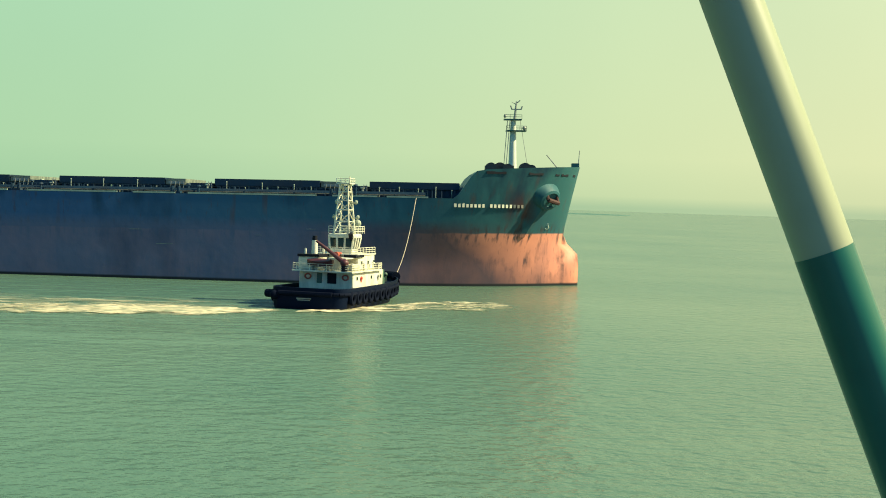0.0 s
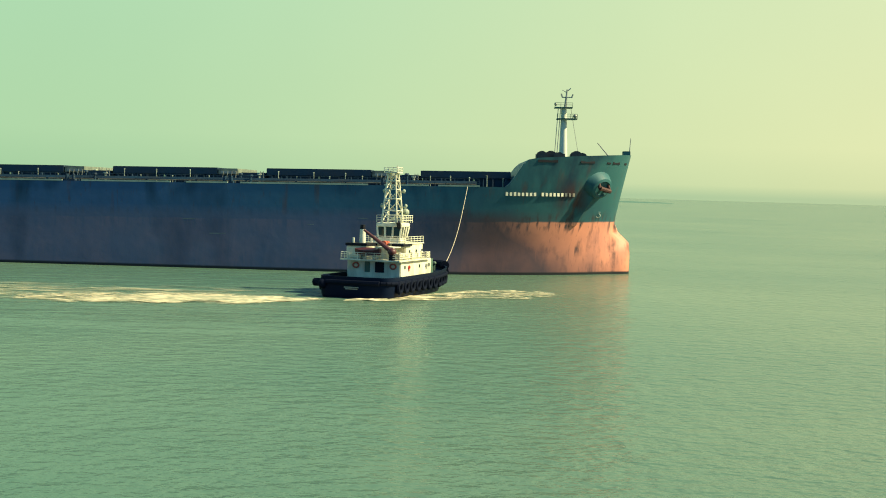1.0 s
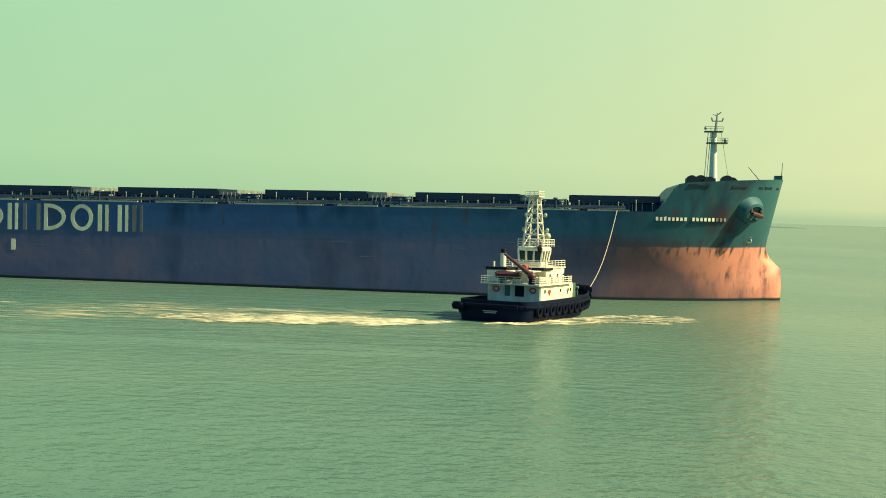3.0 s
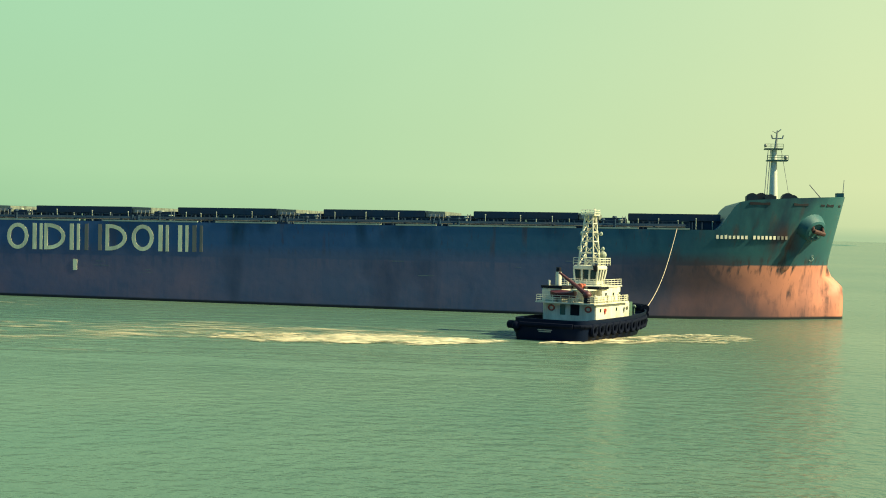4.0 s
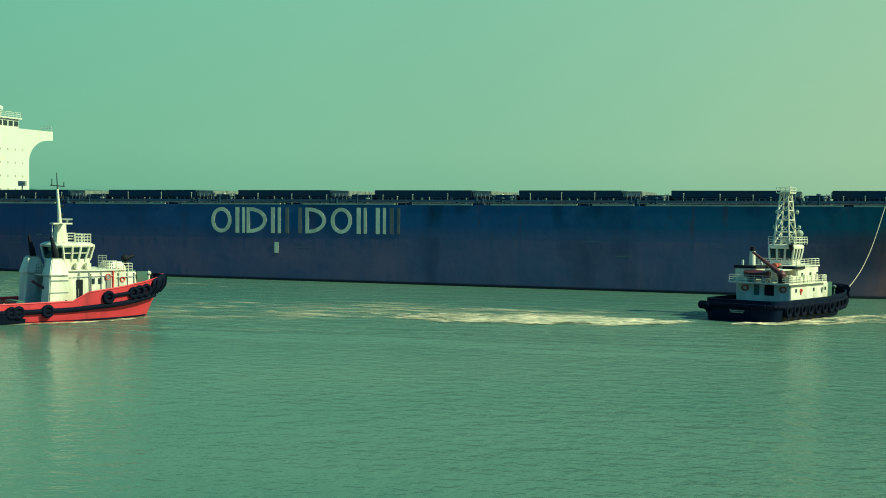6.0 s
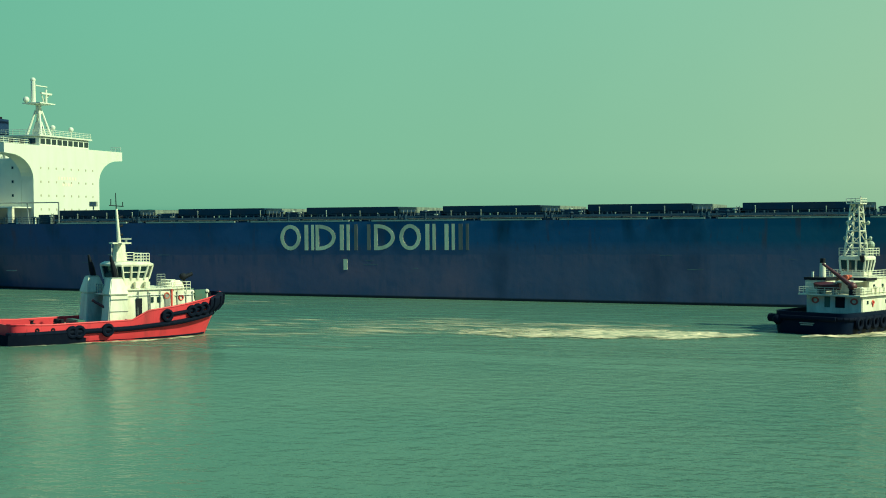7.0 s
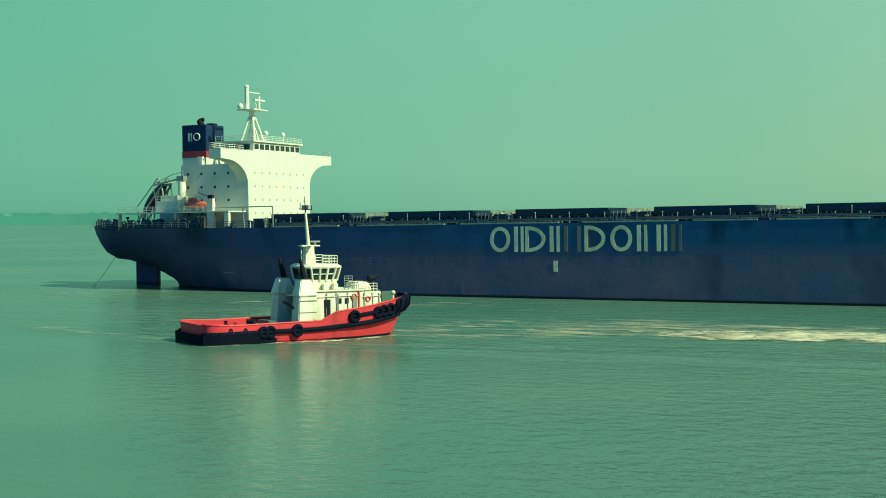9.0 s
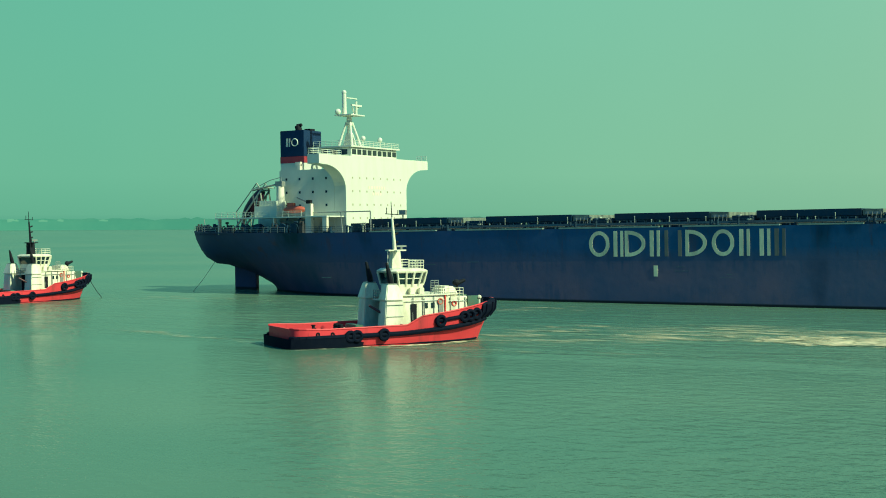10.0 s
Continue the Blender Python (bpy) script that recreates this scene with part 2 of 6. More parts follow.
def water_material():
    m = bpy.data.materials.new("river_water")
    m.use_nodes = True
    nt = m.node_tree
    N, L = nt.nodes.new, nt.links.new
    b = nt.nodes["Principled BSDF"]
    b.inputs["Roughness"].default_value, b.inputs["IOR"].default_value = 0.20, 1.33
    tc = N("ShaderNodeTexCoord")
    heights = None
    for scale, stretch, gain in ((0.05, (0.5, 1.0, 1), 0.28), (0.30, (0.7, 1.0, 1), 0.17), (0.62, (0.75, 1.0, 1), 0.42), (1.4, (0.8, 1.0, 1), 0.12)):
        mp, n, g = N("ShaderNodeMapping"), N("ShaderNodeTexNoise"), N("ShaderNodeMath")
        mp.inputs["Scale"].default_value = stretch
        mp.inputs["Rotation"].default_value = (0, 0, scale * 3)
        n.inputs["Scale"].default_value, n.inputs["Detail"].default_value, n.inputs["Roughness"].default_value = scale, 3, 0.55
        g.operation = "MULTIPLY_ADD"
        g.inputs[1].default_value = gain
        g.inputs[2].default_value = 0.0
        L(tc.outputs["Object"], mp.inputs[0])
        L(mp.outputs[0], n.inputs["Vector"])
        L(n.outputs["Fac"], g.inputs[0])
        if heights:
            L(heights, g.inputs[2])
        heights = g.outputs[0]
    # the tugs' churned water between the ship and a ragged line off it; long slicks and cat's-paws elsewhere
    sep, wob, yy = N("ShaderNodeSeparateXYZ"), N("ShaderNodeTexNoise"), N("ShaderNodeMath")
    wob.inputs["Scale"].default_value, wob.inputs["Detail"].default_value = 0.03, 4
    L(tc.outputs["Object"], sep.inputs[0])
    L(tc.outputs["Object"], wob.inputs["Vector"])
    yy.operation = "MULTIPLY_ADD"
    yy.inputs[1].default_value = 16.0
    L(wob.outputs["Fac"], yy.inputs[0])
    L(sep.outputs["Y"], yy.inputs[2])

    def span(node, lo, hi, a=0.0, z=1.0):
        r = N("ShaderNodeMapRange")
        r.inputs["From Min"].default_value, r.inputs["From Max"].default_value = lo, hi
        r.inputs["To Min"].default_value, r.inputs["To Max"].default_value = a, z
        L(node, r.inputs["Value"])
        return r.outputs[0]

    def times(p, q):
        t = N("ShaderNodeMath")
        t.operation = "MULTIPLY"
        L(p, t.inputs[0])
        L(q, t.inputs[1])
        return t.outputs[0]
    churn = times(times(span(yy.outputs[0], -86, -78), span(yy.outputs[0], 30, 5)), times(span(sep.outputs["X"], -290, -230), span(sep.outputs["X"], -20, -48)))
    sm, slick = N("ShaderNodeMapping"), N("ShaderNodeTexNoise")
    sm.inputs["Scale"].default_value = (0.22, 1.0, 1)
    slick.inputs["Scale"].default_value, slick.inputs["Detail"].default_value = 0.045, 5
    L(tc.outputs["Object"], sm.inputs[0])
    L(sm.outputs[0], slick.inputs["Vector"])
    calm = span(slick.outputs["Fac"], 0.35, 0.65, 0.60, 1.35)
    calm = times(calm, span(sep.outputs["X"], -75, -10, 0.40, 1.5))
    gain = N("ShaderNodeMath")
    gain.operation = "MULTIPLY_ADD"
    gain.inputs[1].default_value = 0.55
    L(churn, gain.inputs[0])
    L(calm, gain.inputs[2])
    # short chop that only the churned water has
    cm, chop, lift = N("ShaderNodeMapping"), N("ShaderNodeTexNoise"), N("ShaderNodeMath")
    cm.inputs["Scale"].default_value = (0.30, 1.0, 1)
    chop.inputs["Scale"].default_value, chop.inputs["Detail"].default_value, chop.inputs["Distortion"].default_value = 0.28, 4, 0.6
    L(tc.outputs["Object"], cm.inputs[0])
    L(cm.outputs[0], chop.inputs["Vector"])
    lift.operation = "MULTIPLY_ADD"
    lift.inputs[2].default_value = 0.0
    L(times(chop.outputs["Fac"], churn), lift.inputs[0])
    lift.inputs[1].default_value = 2.0
    L(heights, lift.inputs[2])
    bp = N("ShaderNodeBump")
    bp.inputs["Distance"].default_value = 0.55
    L(gain.outputs[0], bp.inputs["Strength"])
    L(lift.outputs[0], bp.inputs["Height"])
    L(bp.outputs[0], b.inputs["Normal"])
    # silt close under the surface gives light back evenly
    out, body, both = nt.nodes["Material Output"], N("ShaderNodeBsdfDiffuse"), N("ShaderNodeMixShader")
    both.inputs[0].default_value = 0.22
    L(b.outputs[0], both.inputs[1])
    L(body.outputs[0], both.inputs[2])
    L(both.outputs[0], out.inputs["Surface"])
    silt, ramp = N("ShaderNodeTexNoise"), N("ShaderNodeValToRGB")
    silt.inputs["Scale"].default_value, silt.inputs["Detail"].default_value = 0.012, 4
    ramp.color_ramp.elements[0].position, ramp.color_ramp.elements[0].color = 0.35, (0.066, 0.137, 0.101, 1)
    ramp.color_ramp.elements[1].position, ramp.color_ramp.elements[1].color = 0.65, (0.106, 0.170, 0.117, 1)
    L(tc.outputs["Object"], silt.inputs["Vector"])
    L(silt.outputs["Fac"], ramp.inputs[0])
    L(ramp.outputs[0], b.inputs["Base Color"])
    L(ramp.outputs[0], body.inputs["Color"])
    return m


def foam_material(name, cover, most=1.0, grain=(0.34, 0.55, 1)):
    """Broken froth: streaks with gaps, thinning out towards the edges of its patch."""
    m = bpy.data.materials.new(name)
    m.use_nodes = True
    nt = m.node_tree
    N, L = nt.nodes.new, nt.links.new
    b = nt.nodes["Principled BSDF"]
    b.inputs["Roughness"].default_value = 0.7
    b.inputs["Base Color"].default_value = (0.84, 0.73, 0.50, 1)
    tc, mp, n = N("ShaderNodeTexCoord"), N("ShaderNodeMapping"), N("ShaderNodeTexNoise")
    mp.inputs["Scale"].default_value = grain
    n.inputs["Scale"].default_value, n.inputs["Detail"].default_value, n.inputs["Distortion"].default_value = 1.0, 7, 0.8
    L(tc.outputs["Object"], mp.inputs[0])
    L(mp.outputs[0], n.inputs["Vector"])
    at = N("ShaderNodeAttribute")
    at.attribute_name = "froth"
    add, mr = N("ShaderNodeMath"), N("ShaderNodeMapRange")
    L(n.outputs["Fac"], add.inputs[0])
    L(at.outputs["Fac"], add.inputs[1])
    mr.inputs["From Min"].default_value, mr.inputs["From Max"].default_value = 1.22 - cover, 1.50 - cover
    L(add.outputs[0], mr.inputs["Value"])
    mr.inputs["To Max"].default_value = most
    L(mr.outputs[0], b.inputs["Alpha"])
    n2, r2 = N("ShaderNodeTexNoise"), N("ShaderNodeValToRGB")
    n2.inputs["Scale"].default_value, n2.inputs["Detail"].default_value, n2.inputs["Distortion"].default_value = 1.6, 6, 1.0
    L(mp.outputs[0], n2.inputs["Vector"])
    r2.color_ramp.elements[0].position, r2.color_ramp.elements[0].color = 0.38, (0.26, 0.28, 0.17, 1)
    r2.color_ramp.elements[1].position, r2.color_ramp.elements[1].color = 0.60, (0.76, 0.64, 0.41, 1)
    L(n2.outputs["Fac"], r2.inputs[0])
    L(r2.outputs[0], b.inputs["Base Color"])
    return m


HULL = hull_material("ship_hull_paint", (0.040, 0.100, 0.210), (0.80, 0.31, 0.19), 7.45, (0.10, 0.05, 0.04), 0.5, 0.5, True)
TUG_RED = hull_material("tug_red_paint", (0.60, 0.045, 0.06), (0.55, 0.04, 0.055), -5, (0.12, 0.03, 0.03), 0.1, 0.45)
TUG_BLACK = hull_material("tug_black_paint", (0.003, 0.008, 0.024), (0.004, 0.006, 0.016), 0.25, (0.010, 0.012, 0.018), 0.1, 0.3, gloss=0.06)
WHITE = material("white_paint", (0.62, 0.66, 0.54), 0.5, 0, (0.48, 0.46, 0.34), 0.5, (1, 1, 0.35), 0.35)
TUG_WHITE = material("tug_white_paint", (0.76, 0.75, 0.58), 0.5, 0, (0.28, 0.23, 0.15), 0.9, (1, 1, 0.3), 0.6)
CREAM = material("cream_paint", (0.74, 0.70, 0.55), 0.45, 0, (0.42, 0.34, 0.22), 0.9, (1, 1, 0.3), 0.5)
DECK = material("deck_paint", (0.02, 0.035, 0.042), 0.7, 0, (0.09, 0.06, 0.045), 0.4, (1, 1, 1), 0.6, 0.2)
HATCH = material("hatch_paint", (0.013, 0.045, 0.080), 0.65, 0, (0.045, 0.045, 0.05), 0.35, (1, 1, 0.5), 0.6, 0.2, spec=0.2)
PANEL = material("weathered_panel_paint", (0.20, 0.24, 0.185), 0.6, 0, (0.03, 0.045, 0.05), 0.9, (1, 1, 0.8), 0.95, 0.3)
PALE = material("pale_green_paint", (0.36, 0.42, 0.32), 0.55, 0, (0.16, 0.17, 0.13), 0.8, (1, 1, 0.6), 0.7)
LETTER = material("worn_letter_paint", (0.90, 0.83, 0.50), 0.6, 0, (0.30, 0.28, 0.20), 0.45, (1, 1, 0.3), 0.7)
SCUFF = material("scuffed_paint", (0.16, 0.19, 0.18), 0.6, 0, (0.05, 0.08, 0.10), 0.8, (1, 1, 1), 0.9)
NAME = material("name_paint", (0.60, 0.60, 0.46), 0.6, 0, (0.25, 0.25, 0.2), 1.5)
LETTER_OLD = material("peeled_letter_paint", (0.24, 0.20, 0.15), 0.6, 0, (0.03, 0.06, 0.07), 0.30, (1, 1, 0.2), 0.9)
NAVY = material("navy_paint", (0.010, 0.03, 0.085), 0.6, spec=0.2)
BAND = material("dark_red_band_paint", (0.30, 0.03, 0.045), 0.5)
RED = material("red_paint", (0.60, 0.06, 0.04), 0.45)
ORANGE = material("orange_plastic", (0.46, 0.10, 0.055), 0.5, 0, (0.28, 0.07, 0.05), 1.5)
BLACK = material("black_paint", (0.010, 0.012, 0.018), 0.7, spec=0.15)
RUBBER = material("black_rubber", (0.004, 0.007, 0.018), 0.85, 0, (0.009, 0.012, 0.022), 2.0, (1, 1, 1), 0.6, 0.4, spec=0.06)
MAROON = material("maroon_paint", (0.075, 0.014, 0.018), 0.5, 0, (0.08, 0.03, 0.03), 1.5)
DARKBOAT = material("dark_boat_plastic", (0.035, 0.014, 0.03), 0.45, 0, (0.06, 0.02, 0.03), 1.0)
STEEL = material("grey_steel", (0.30, 0.33, 0.30), 0.45, 0.3, (0.16, 0.13, 0.10), 1.2)
GREENGEAR = material("green_machinery_paint", (0.06, 0.14, 0.10), 0.5, 0, (0.12, 0.09, 0.06), 1.5)
ROPE = material("mooring_rope", (0.50, 0.42, 0.30), 0.9, 0, (0.35, 0.28, 0.20), 3.0)
RUST = material("rusted_steel", (0.075, 0.03, 0.025), 0.8, 0, (0.06, 0.03, 0.025), 1.2, (1, 1, 0.5), 0.8, 0.4)
GLASS = bpy.data.materials.new("dark_window_glass")
GLASS.use_nodes = True
GLASS.node_tree.nodes["Principled BSDF"].inputs["Base Color"].default_value = (0.01, 0.025, 0.03, 1)
GLASS.node_tree.nodes["Principled BSDF"].inputs["Roughness"].default_value = 0.06
PORT = material("pale_porthole_glass", (0.40, 0.38, 0.27), 0.15, 0.0)
WATER = water_material()
FOAM = foam_material("froth_thick", -0.01, 0.95, (0.26, 0.50, 1))
FOAM_THIN = foam_material("froth_thin", 0.20, 0.5, (0.13, 0.50, 1))
POLE_LIGHT = material("pale_pole", (0.33, 0.37, 0.24), 0.35, 0.0, (0.25, 0.27, 0.18), 4.0)
POLE_GREEN = material("green_pole", (0.015, 0.12, 0.085), 0.25, 0.0, (0.01, 0.07, 0.06), 5.0)
# distance haze is mixed into the base colours of these three
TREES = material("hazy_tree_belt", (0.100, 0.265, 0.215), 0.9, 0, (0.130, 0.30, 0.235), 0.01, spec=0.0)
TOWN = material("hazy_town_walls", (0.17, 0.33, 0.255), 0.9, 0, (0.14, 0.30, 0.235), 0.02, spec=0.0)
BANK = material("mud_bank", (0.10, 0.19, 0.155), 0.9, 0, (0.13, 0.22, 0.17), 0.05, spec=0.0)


# ---------------- mesh building ----------------
class Build:
    """Collects vertices and faces of one part."""

    def __init__(self):
        self.v, self.f = [], []

    def add(self, verts, faces):
        k = len(self.v)
        self.v += [tuple(v) for v in verts]
        self.f += [tuple(i + k for i in f) for f in faces]
        return self

    def box(self, x0, x1, y0, y1, z0, z1, taper=(0, 0, 0, 0)):
        """taper: how far the top moves in at x0, x1, y0, y1."""
        a, b, c, d = taper
        v = [(x0, y0, z0), (x1, y0, z0), (x1, y1, z0), (x0, y1, z0), (x0 + a, y0 + c, z1), (x1 - b, y0 + c, z1), (x1 - b, y1 - d, z1), (x0 + a, y1 - d, z1)]
        return self.add(v, [(3, 2, 1, 0), (4, 5, 6, 7), (0, 1, 5, 4), (1, 2, 6, 5), (2, 3, 7, 6), (3, 0, 4, 7)])

    def tube(self, p0, p1, r0, r1=None, n=8):
        p0, p1 = Vector(p0), Vector(p1)
        r1 = r0 if r1 is None else r1
        q = (p1 - p0).to_track_quat("Z", "Y")
        v = []
        for p, r in ((p0, r0), (p1, r1)):
            for i in range(n):
                a = 2 * math.pi * i / n
                v.append(p + q @ Vector((r * math.cos(a), r * math.sin(a), 0)))
        f = [(i, (i + 1) % n, n + (i + 1) % n, n + i) for i in range(n)] + [tuple(range(n))[::-1], tuple(range(n, 2 * n))]
        return self.add(v, f)

    def path(self, pts, r, n=6):
        for a, b in zip(pts, pts[1:]):
            self.tube(a, b, r, r, n)
        return self

    def prism(self, outline, axis, lo, hi):
        """outline: points of a flat shape in the two other axes, pushed along axis from lo to hi."""
        def put(u, w, h):
            return {"x": (h, u, w), "y": (u, h, w), "z": (u, w, h)}[axis]
        n = len(outline)
        v = [put(u, w, lo) for u, w in outline] + [put(u, w, hi) for u, w in outline]
        f = [(i, (i + 1) % n, n + (i + 1) % n, n + i) for i in range(n)] + [tuple(range(n))[::-1], tuple(range(n, 2 * n))]
        return self.add(v, f)

    def ring(self, c, axis, R, r, n=16, k=8, squash=1.0):
        v, f = [], []
        for i in range(n):
            a = 2 * math.pi * i / n
            for j in range(k):
                b = 2 * math.pi * j / k
                d = R + r * math.cos(b)
                u, w, h = d * math.cos(a), d * math.sin(a) * squash, r * math.sin(b)
                o = {"x": (h, u, w), "y": (u, h, w), "z": (u, w, h)}[axis]
                v.append((c[0] + o[0], c[1] + o[1], c[2] + o[2]))
                f.append((i * k + j, ((i + 1) % n) * k + j, ((i + 1) % n) * k + (j + 1) % k, i * k + (j + 1) % k))
        return self.add(v, f)

    def ball(self, c, rx, ry, rz, n=12, k=7):
        v = [(c[0] + rx * math.sin(math.pi * j / k) * math.cos(2 * math.pi * i / n), c[1] + ry * math.sin(math.pi * j / k) * math.sin(2 * math.pi * i / n),
              c[2] + rz * math.cos(math.pi * j / k)) for j in range(k + 1) for i in range(n)]
        f = [(j * n + i, j * n + (i + 1) % n, (j + 1) * n + (i + 1) % n, (j + 1) * n + i) for j in range(k) for i in range(n)]
        return self.add(v, f)

    def loft(self, rings, closed=True, caps=True):
        n = len(rings[0])
        v = [p for r in rings for p in r]
        f = []
        for i in range(len(rings) - 1):
            for j in range(n if closed else n - 1):
                f.append((i * n + j, i * n + (j + 1) % n, (i + 1) * n + (j + 1) % n, (i + 1) * n + j))
        if caps and closed:
            f += [tuple(range(n))[::-1], tuple(range((len(rings) - 1) * n, len(rings) * n))]
        return self.add(v, f)

    def rail(self, pts, height=1.0, step=1.6, r=0.035, bars=3):
        """A guard rail: stanchions and bars along a line of points."""
        for a, b in zip(pts, pts[1:]):
            a, b = Vector(a), Vector(b)
            k = max(1, round((b - a).length / step))
            for i in range(k + 1):
                q = a.lerp(b, i / k)
                self.tube(q, q + Vector((0, 0, height)), r, r, 5)
            for j in range(bars):
                h = Vector((0, 0, height * (j + 1) / bars))
                self.tube(a + h, b + h, r * 0.9, r * 0.9, 5)
        return self


def part(name, build, mat, parent, label="", bevel=0.0, smooth=False, dx=0.0, sz=1.0):
    if dx:
        build.v = [(x + dx, y, 2.6 + (z - 2.6) * sz) for x, y, z in build.v]
    me = bpy.data.meshes.new(name)
    bm = bmesh.new()
    vs = [bm.verts.new(v) for v in build.v]
    for f in build.f:
        try:
            bm.faces.new([vs[i] for i in dict.fromkeys(f)])
        except ValueError:
            pass
    bmesh.ops.remove_doubles(bm, verts=bm.verts, dist=0.0005)
    bmesh.ops.recalc_face_normals(bm, faces=bm.faces)
    if bevel:
        bmesh.ops.bevel(bm, geom=[e for e in bm.edges if e.is_manifold and e.calc_face_angle(0) > 0.5], offset=bevel, segments=2, affect="EDGES", clamp_overlap=True)
    bm.to_mesh(me)
    bm.free()
    me.materials.append(mat)
    if smooth:
        me.shade_smooth()
        me.set_sharp_from_angle(angle=radians(32))
    ob = new(name, me)
    if parent:
        ob.parent = parent
    if label:
        tagged(ob, label)
    return ob


def lerp_table(table, x):
    xs, ys = zip(*table)
    return float(np.interp(x, xs, ys))


# ---------------- water, far shore ----------------
def make_water():
    me = bpy.data.meshes.new("water")
    R = 4800.0
    v = [(-60, -120, 0)] + [(-60 + R * math.cos(a * math.pi / 48), -120 + R * math.sin(a * math.pi / 48), 0) for a in range(96)]
    me.from_pydata(v, [], [(0, 1 + i, 1 + (i + 1) % 96) for i in range(96)])
    me.materials.append(WATER)
    tagged(new("water", me), "murky green river water with a light ripple", "water", kind="structure")


make_water()


def far_place(yaw, d):
    return EYE[0] - d * math.sin(radians(yaw)), EYE[1] + d * math.cos(radians(yaw))


def make_shore():
    rnd = random.Random(5)
    b = Build()
    for yaw0, yaw1, d, h0 in ((18.0, 80.0, 4640, 38), (32.0, 80.0, 4480, 28)):
        n = 260
        top, prev = [], None
        for i in range(n + 1):
            yaw = yaw0 + (yaw1 - yaw0) * i / n
            x, y = far_place(yaw, d)
            fade = min(1.0, i / 30)
            h = h0 * fade * (0.80 + 0.16 * noise.noise(Vector((yaw * 6.0, d, 0)))) + rnd.uniform(0, 5) * fade + 2
            cur = [(x, y, -1), (x, y, h), (x * 1.0 - 60, y + 60, h * 0.9), (x - 60, y + 60, -1)]
            top.append(cur)
        b.loft(top)
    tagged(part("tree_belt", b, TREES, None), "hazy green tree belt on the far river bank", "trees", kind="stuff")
    for i in range(9):
        yaw = rnd.uniform(41.5, 52)
        x, y = far_place(yaw, 4550 + rnd.uniform(-15, 0))
        w, h = rnd.uniform(10, 30), rnd.uniform(30, 35)
        c = Build().box(-w / 2, w / 2, -8, 8, -1, h)
        k = rnd.uniform(0.2, 0.5) * w
        c.box(-k, k * 0.6, -7, 7, h, h + rnd.uniform(1, 4))
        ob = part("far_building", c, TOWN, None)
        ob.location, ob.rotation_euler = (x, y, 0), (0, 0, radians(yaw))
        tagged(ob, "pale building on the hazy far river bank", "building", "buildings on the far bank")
    c = Build()
    x, y = far_place(-7.0, 2350)
    rings = []
    for i in range(40):
        u = i / 39
        r = 2.2 * math.sin(math.pi * u) ** 0.5 * (0.8 + 0.3 * rnd.random())
        xx = (u - 0.5) * 140
        rings.append([(xx, -14, -0.4), (xx, -6, r * 0.8), (xx, 6, r), (xx, 14, -0.4)])
    c.loft(rings)
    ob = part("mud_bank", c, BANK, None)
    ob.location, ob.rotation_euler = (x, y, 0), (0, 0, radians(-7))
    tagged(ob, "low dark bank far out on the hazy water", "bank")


make_shore()


# ---------------- bulk carrier ----------------
def stem_x(z):
    return lerp_table([(-4, 100.3), (3.6, 100.4), (4.4, 99.9), (5.2, 98.8), (6.2, 97.9), (7.5, 97.7), (18.9, 100.3)], z)


def keel_z(x):
    return lerp_table([(-128.6, 9.0), (-128.0, 7.9), (-126.6, 6.9), (-124, 6.3), (-120, 4.9), (-117.0, 3.5), (-114.0, 2.0), (-108, -3), (-95, -10), (-75, -30)], x)


def skeg_z(x):
    """Lower edge of the hull: the keel's run, then the upright sternframe before the propeller."""
    return keel_z(x) if x < -113.95 else -3.0


def half_breadth(x, z):
    if x < -70:
        e = lerp_table([(-128.6, 0.24), (-124, 0.34), (-119, 0.80), (-112, 0.85), (-95, 0.36), (-70, 0.0)], x)
        deck = lerp_table([(-128.6, 8.0), (-127.6, 10.2), (-125.5, 13.0), (-120, 16.8), (-112, 18.7), (-104, 19.0)], x)
        kz = keel_z(x)
        return deck * max(0.0, min(1.0, (z - kz) / (13.2 - kz))) ** e
    ln = lerp_table([(-3, 42), (3, 40), (7.5, 33), (13, 27), (18.5, 23)], z)
    q = lerp_table([(-3, 1.35), (7.5, 1.5), (18.5, 1.85)], z)
    s = min(stem_x(z), 97.7) if z < 7.5 else stem_x(z)
    u = max(0.0, min(1.0, (s - x) / ln))
    b = 19 * (1 - (1 - u) ** 2.0) ** (1 / q)
    if z < 6.5:
        w = lerp_table([(-3, 4.2), (2.5, 3.9), (4.4, 2.6), (6.5, 0.6)], z)
        t = max(0.0, min(1.0, (stem_x(z) - x) / 9.0))
        b = (b ** 3 + (w * (1 - (1 - t) ** 2) ** 0.5) ** 3) ** (1 / 3)
    return b


def sheer(x):
    return lerp_table([(-128.6, 13.9), (-112, 13.3), (-90, 13.0), (79.2, 13.0), (80.0, 13.7), (80.8, 15.2), (81.6, 16.6), (82.4, 17.4), (84.0, 17.7), (100.4, 18.7)], x)


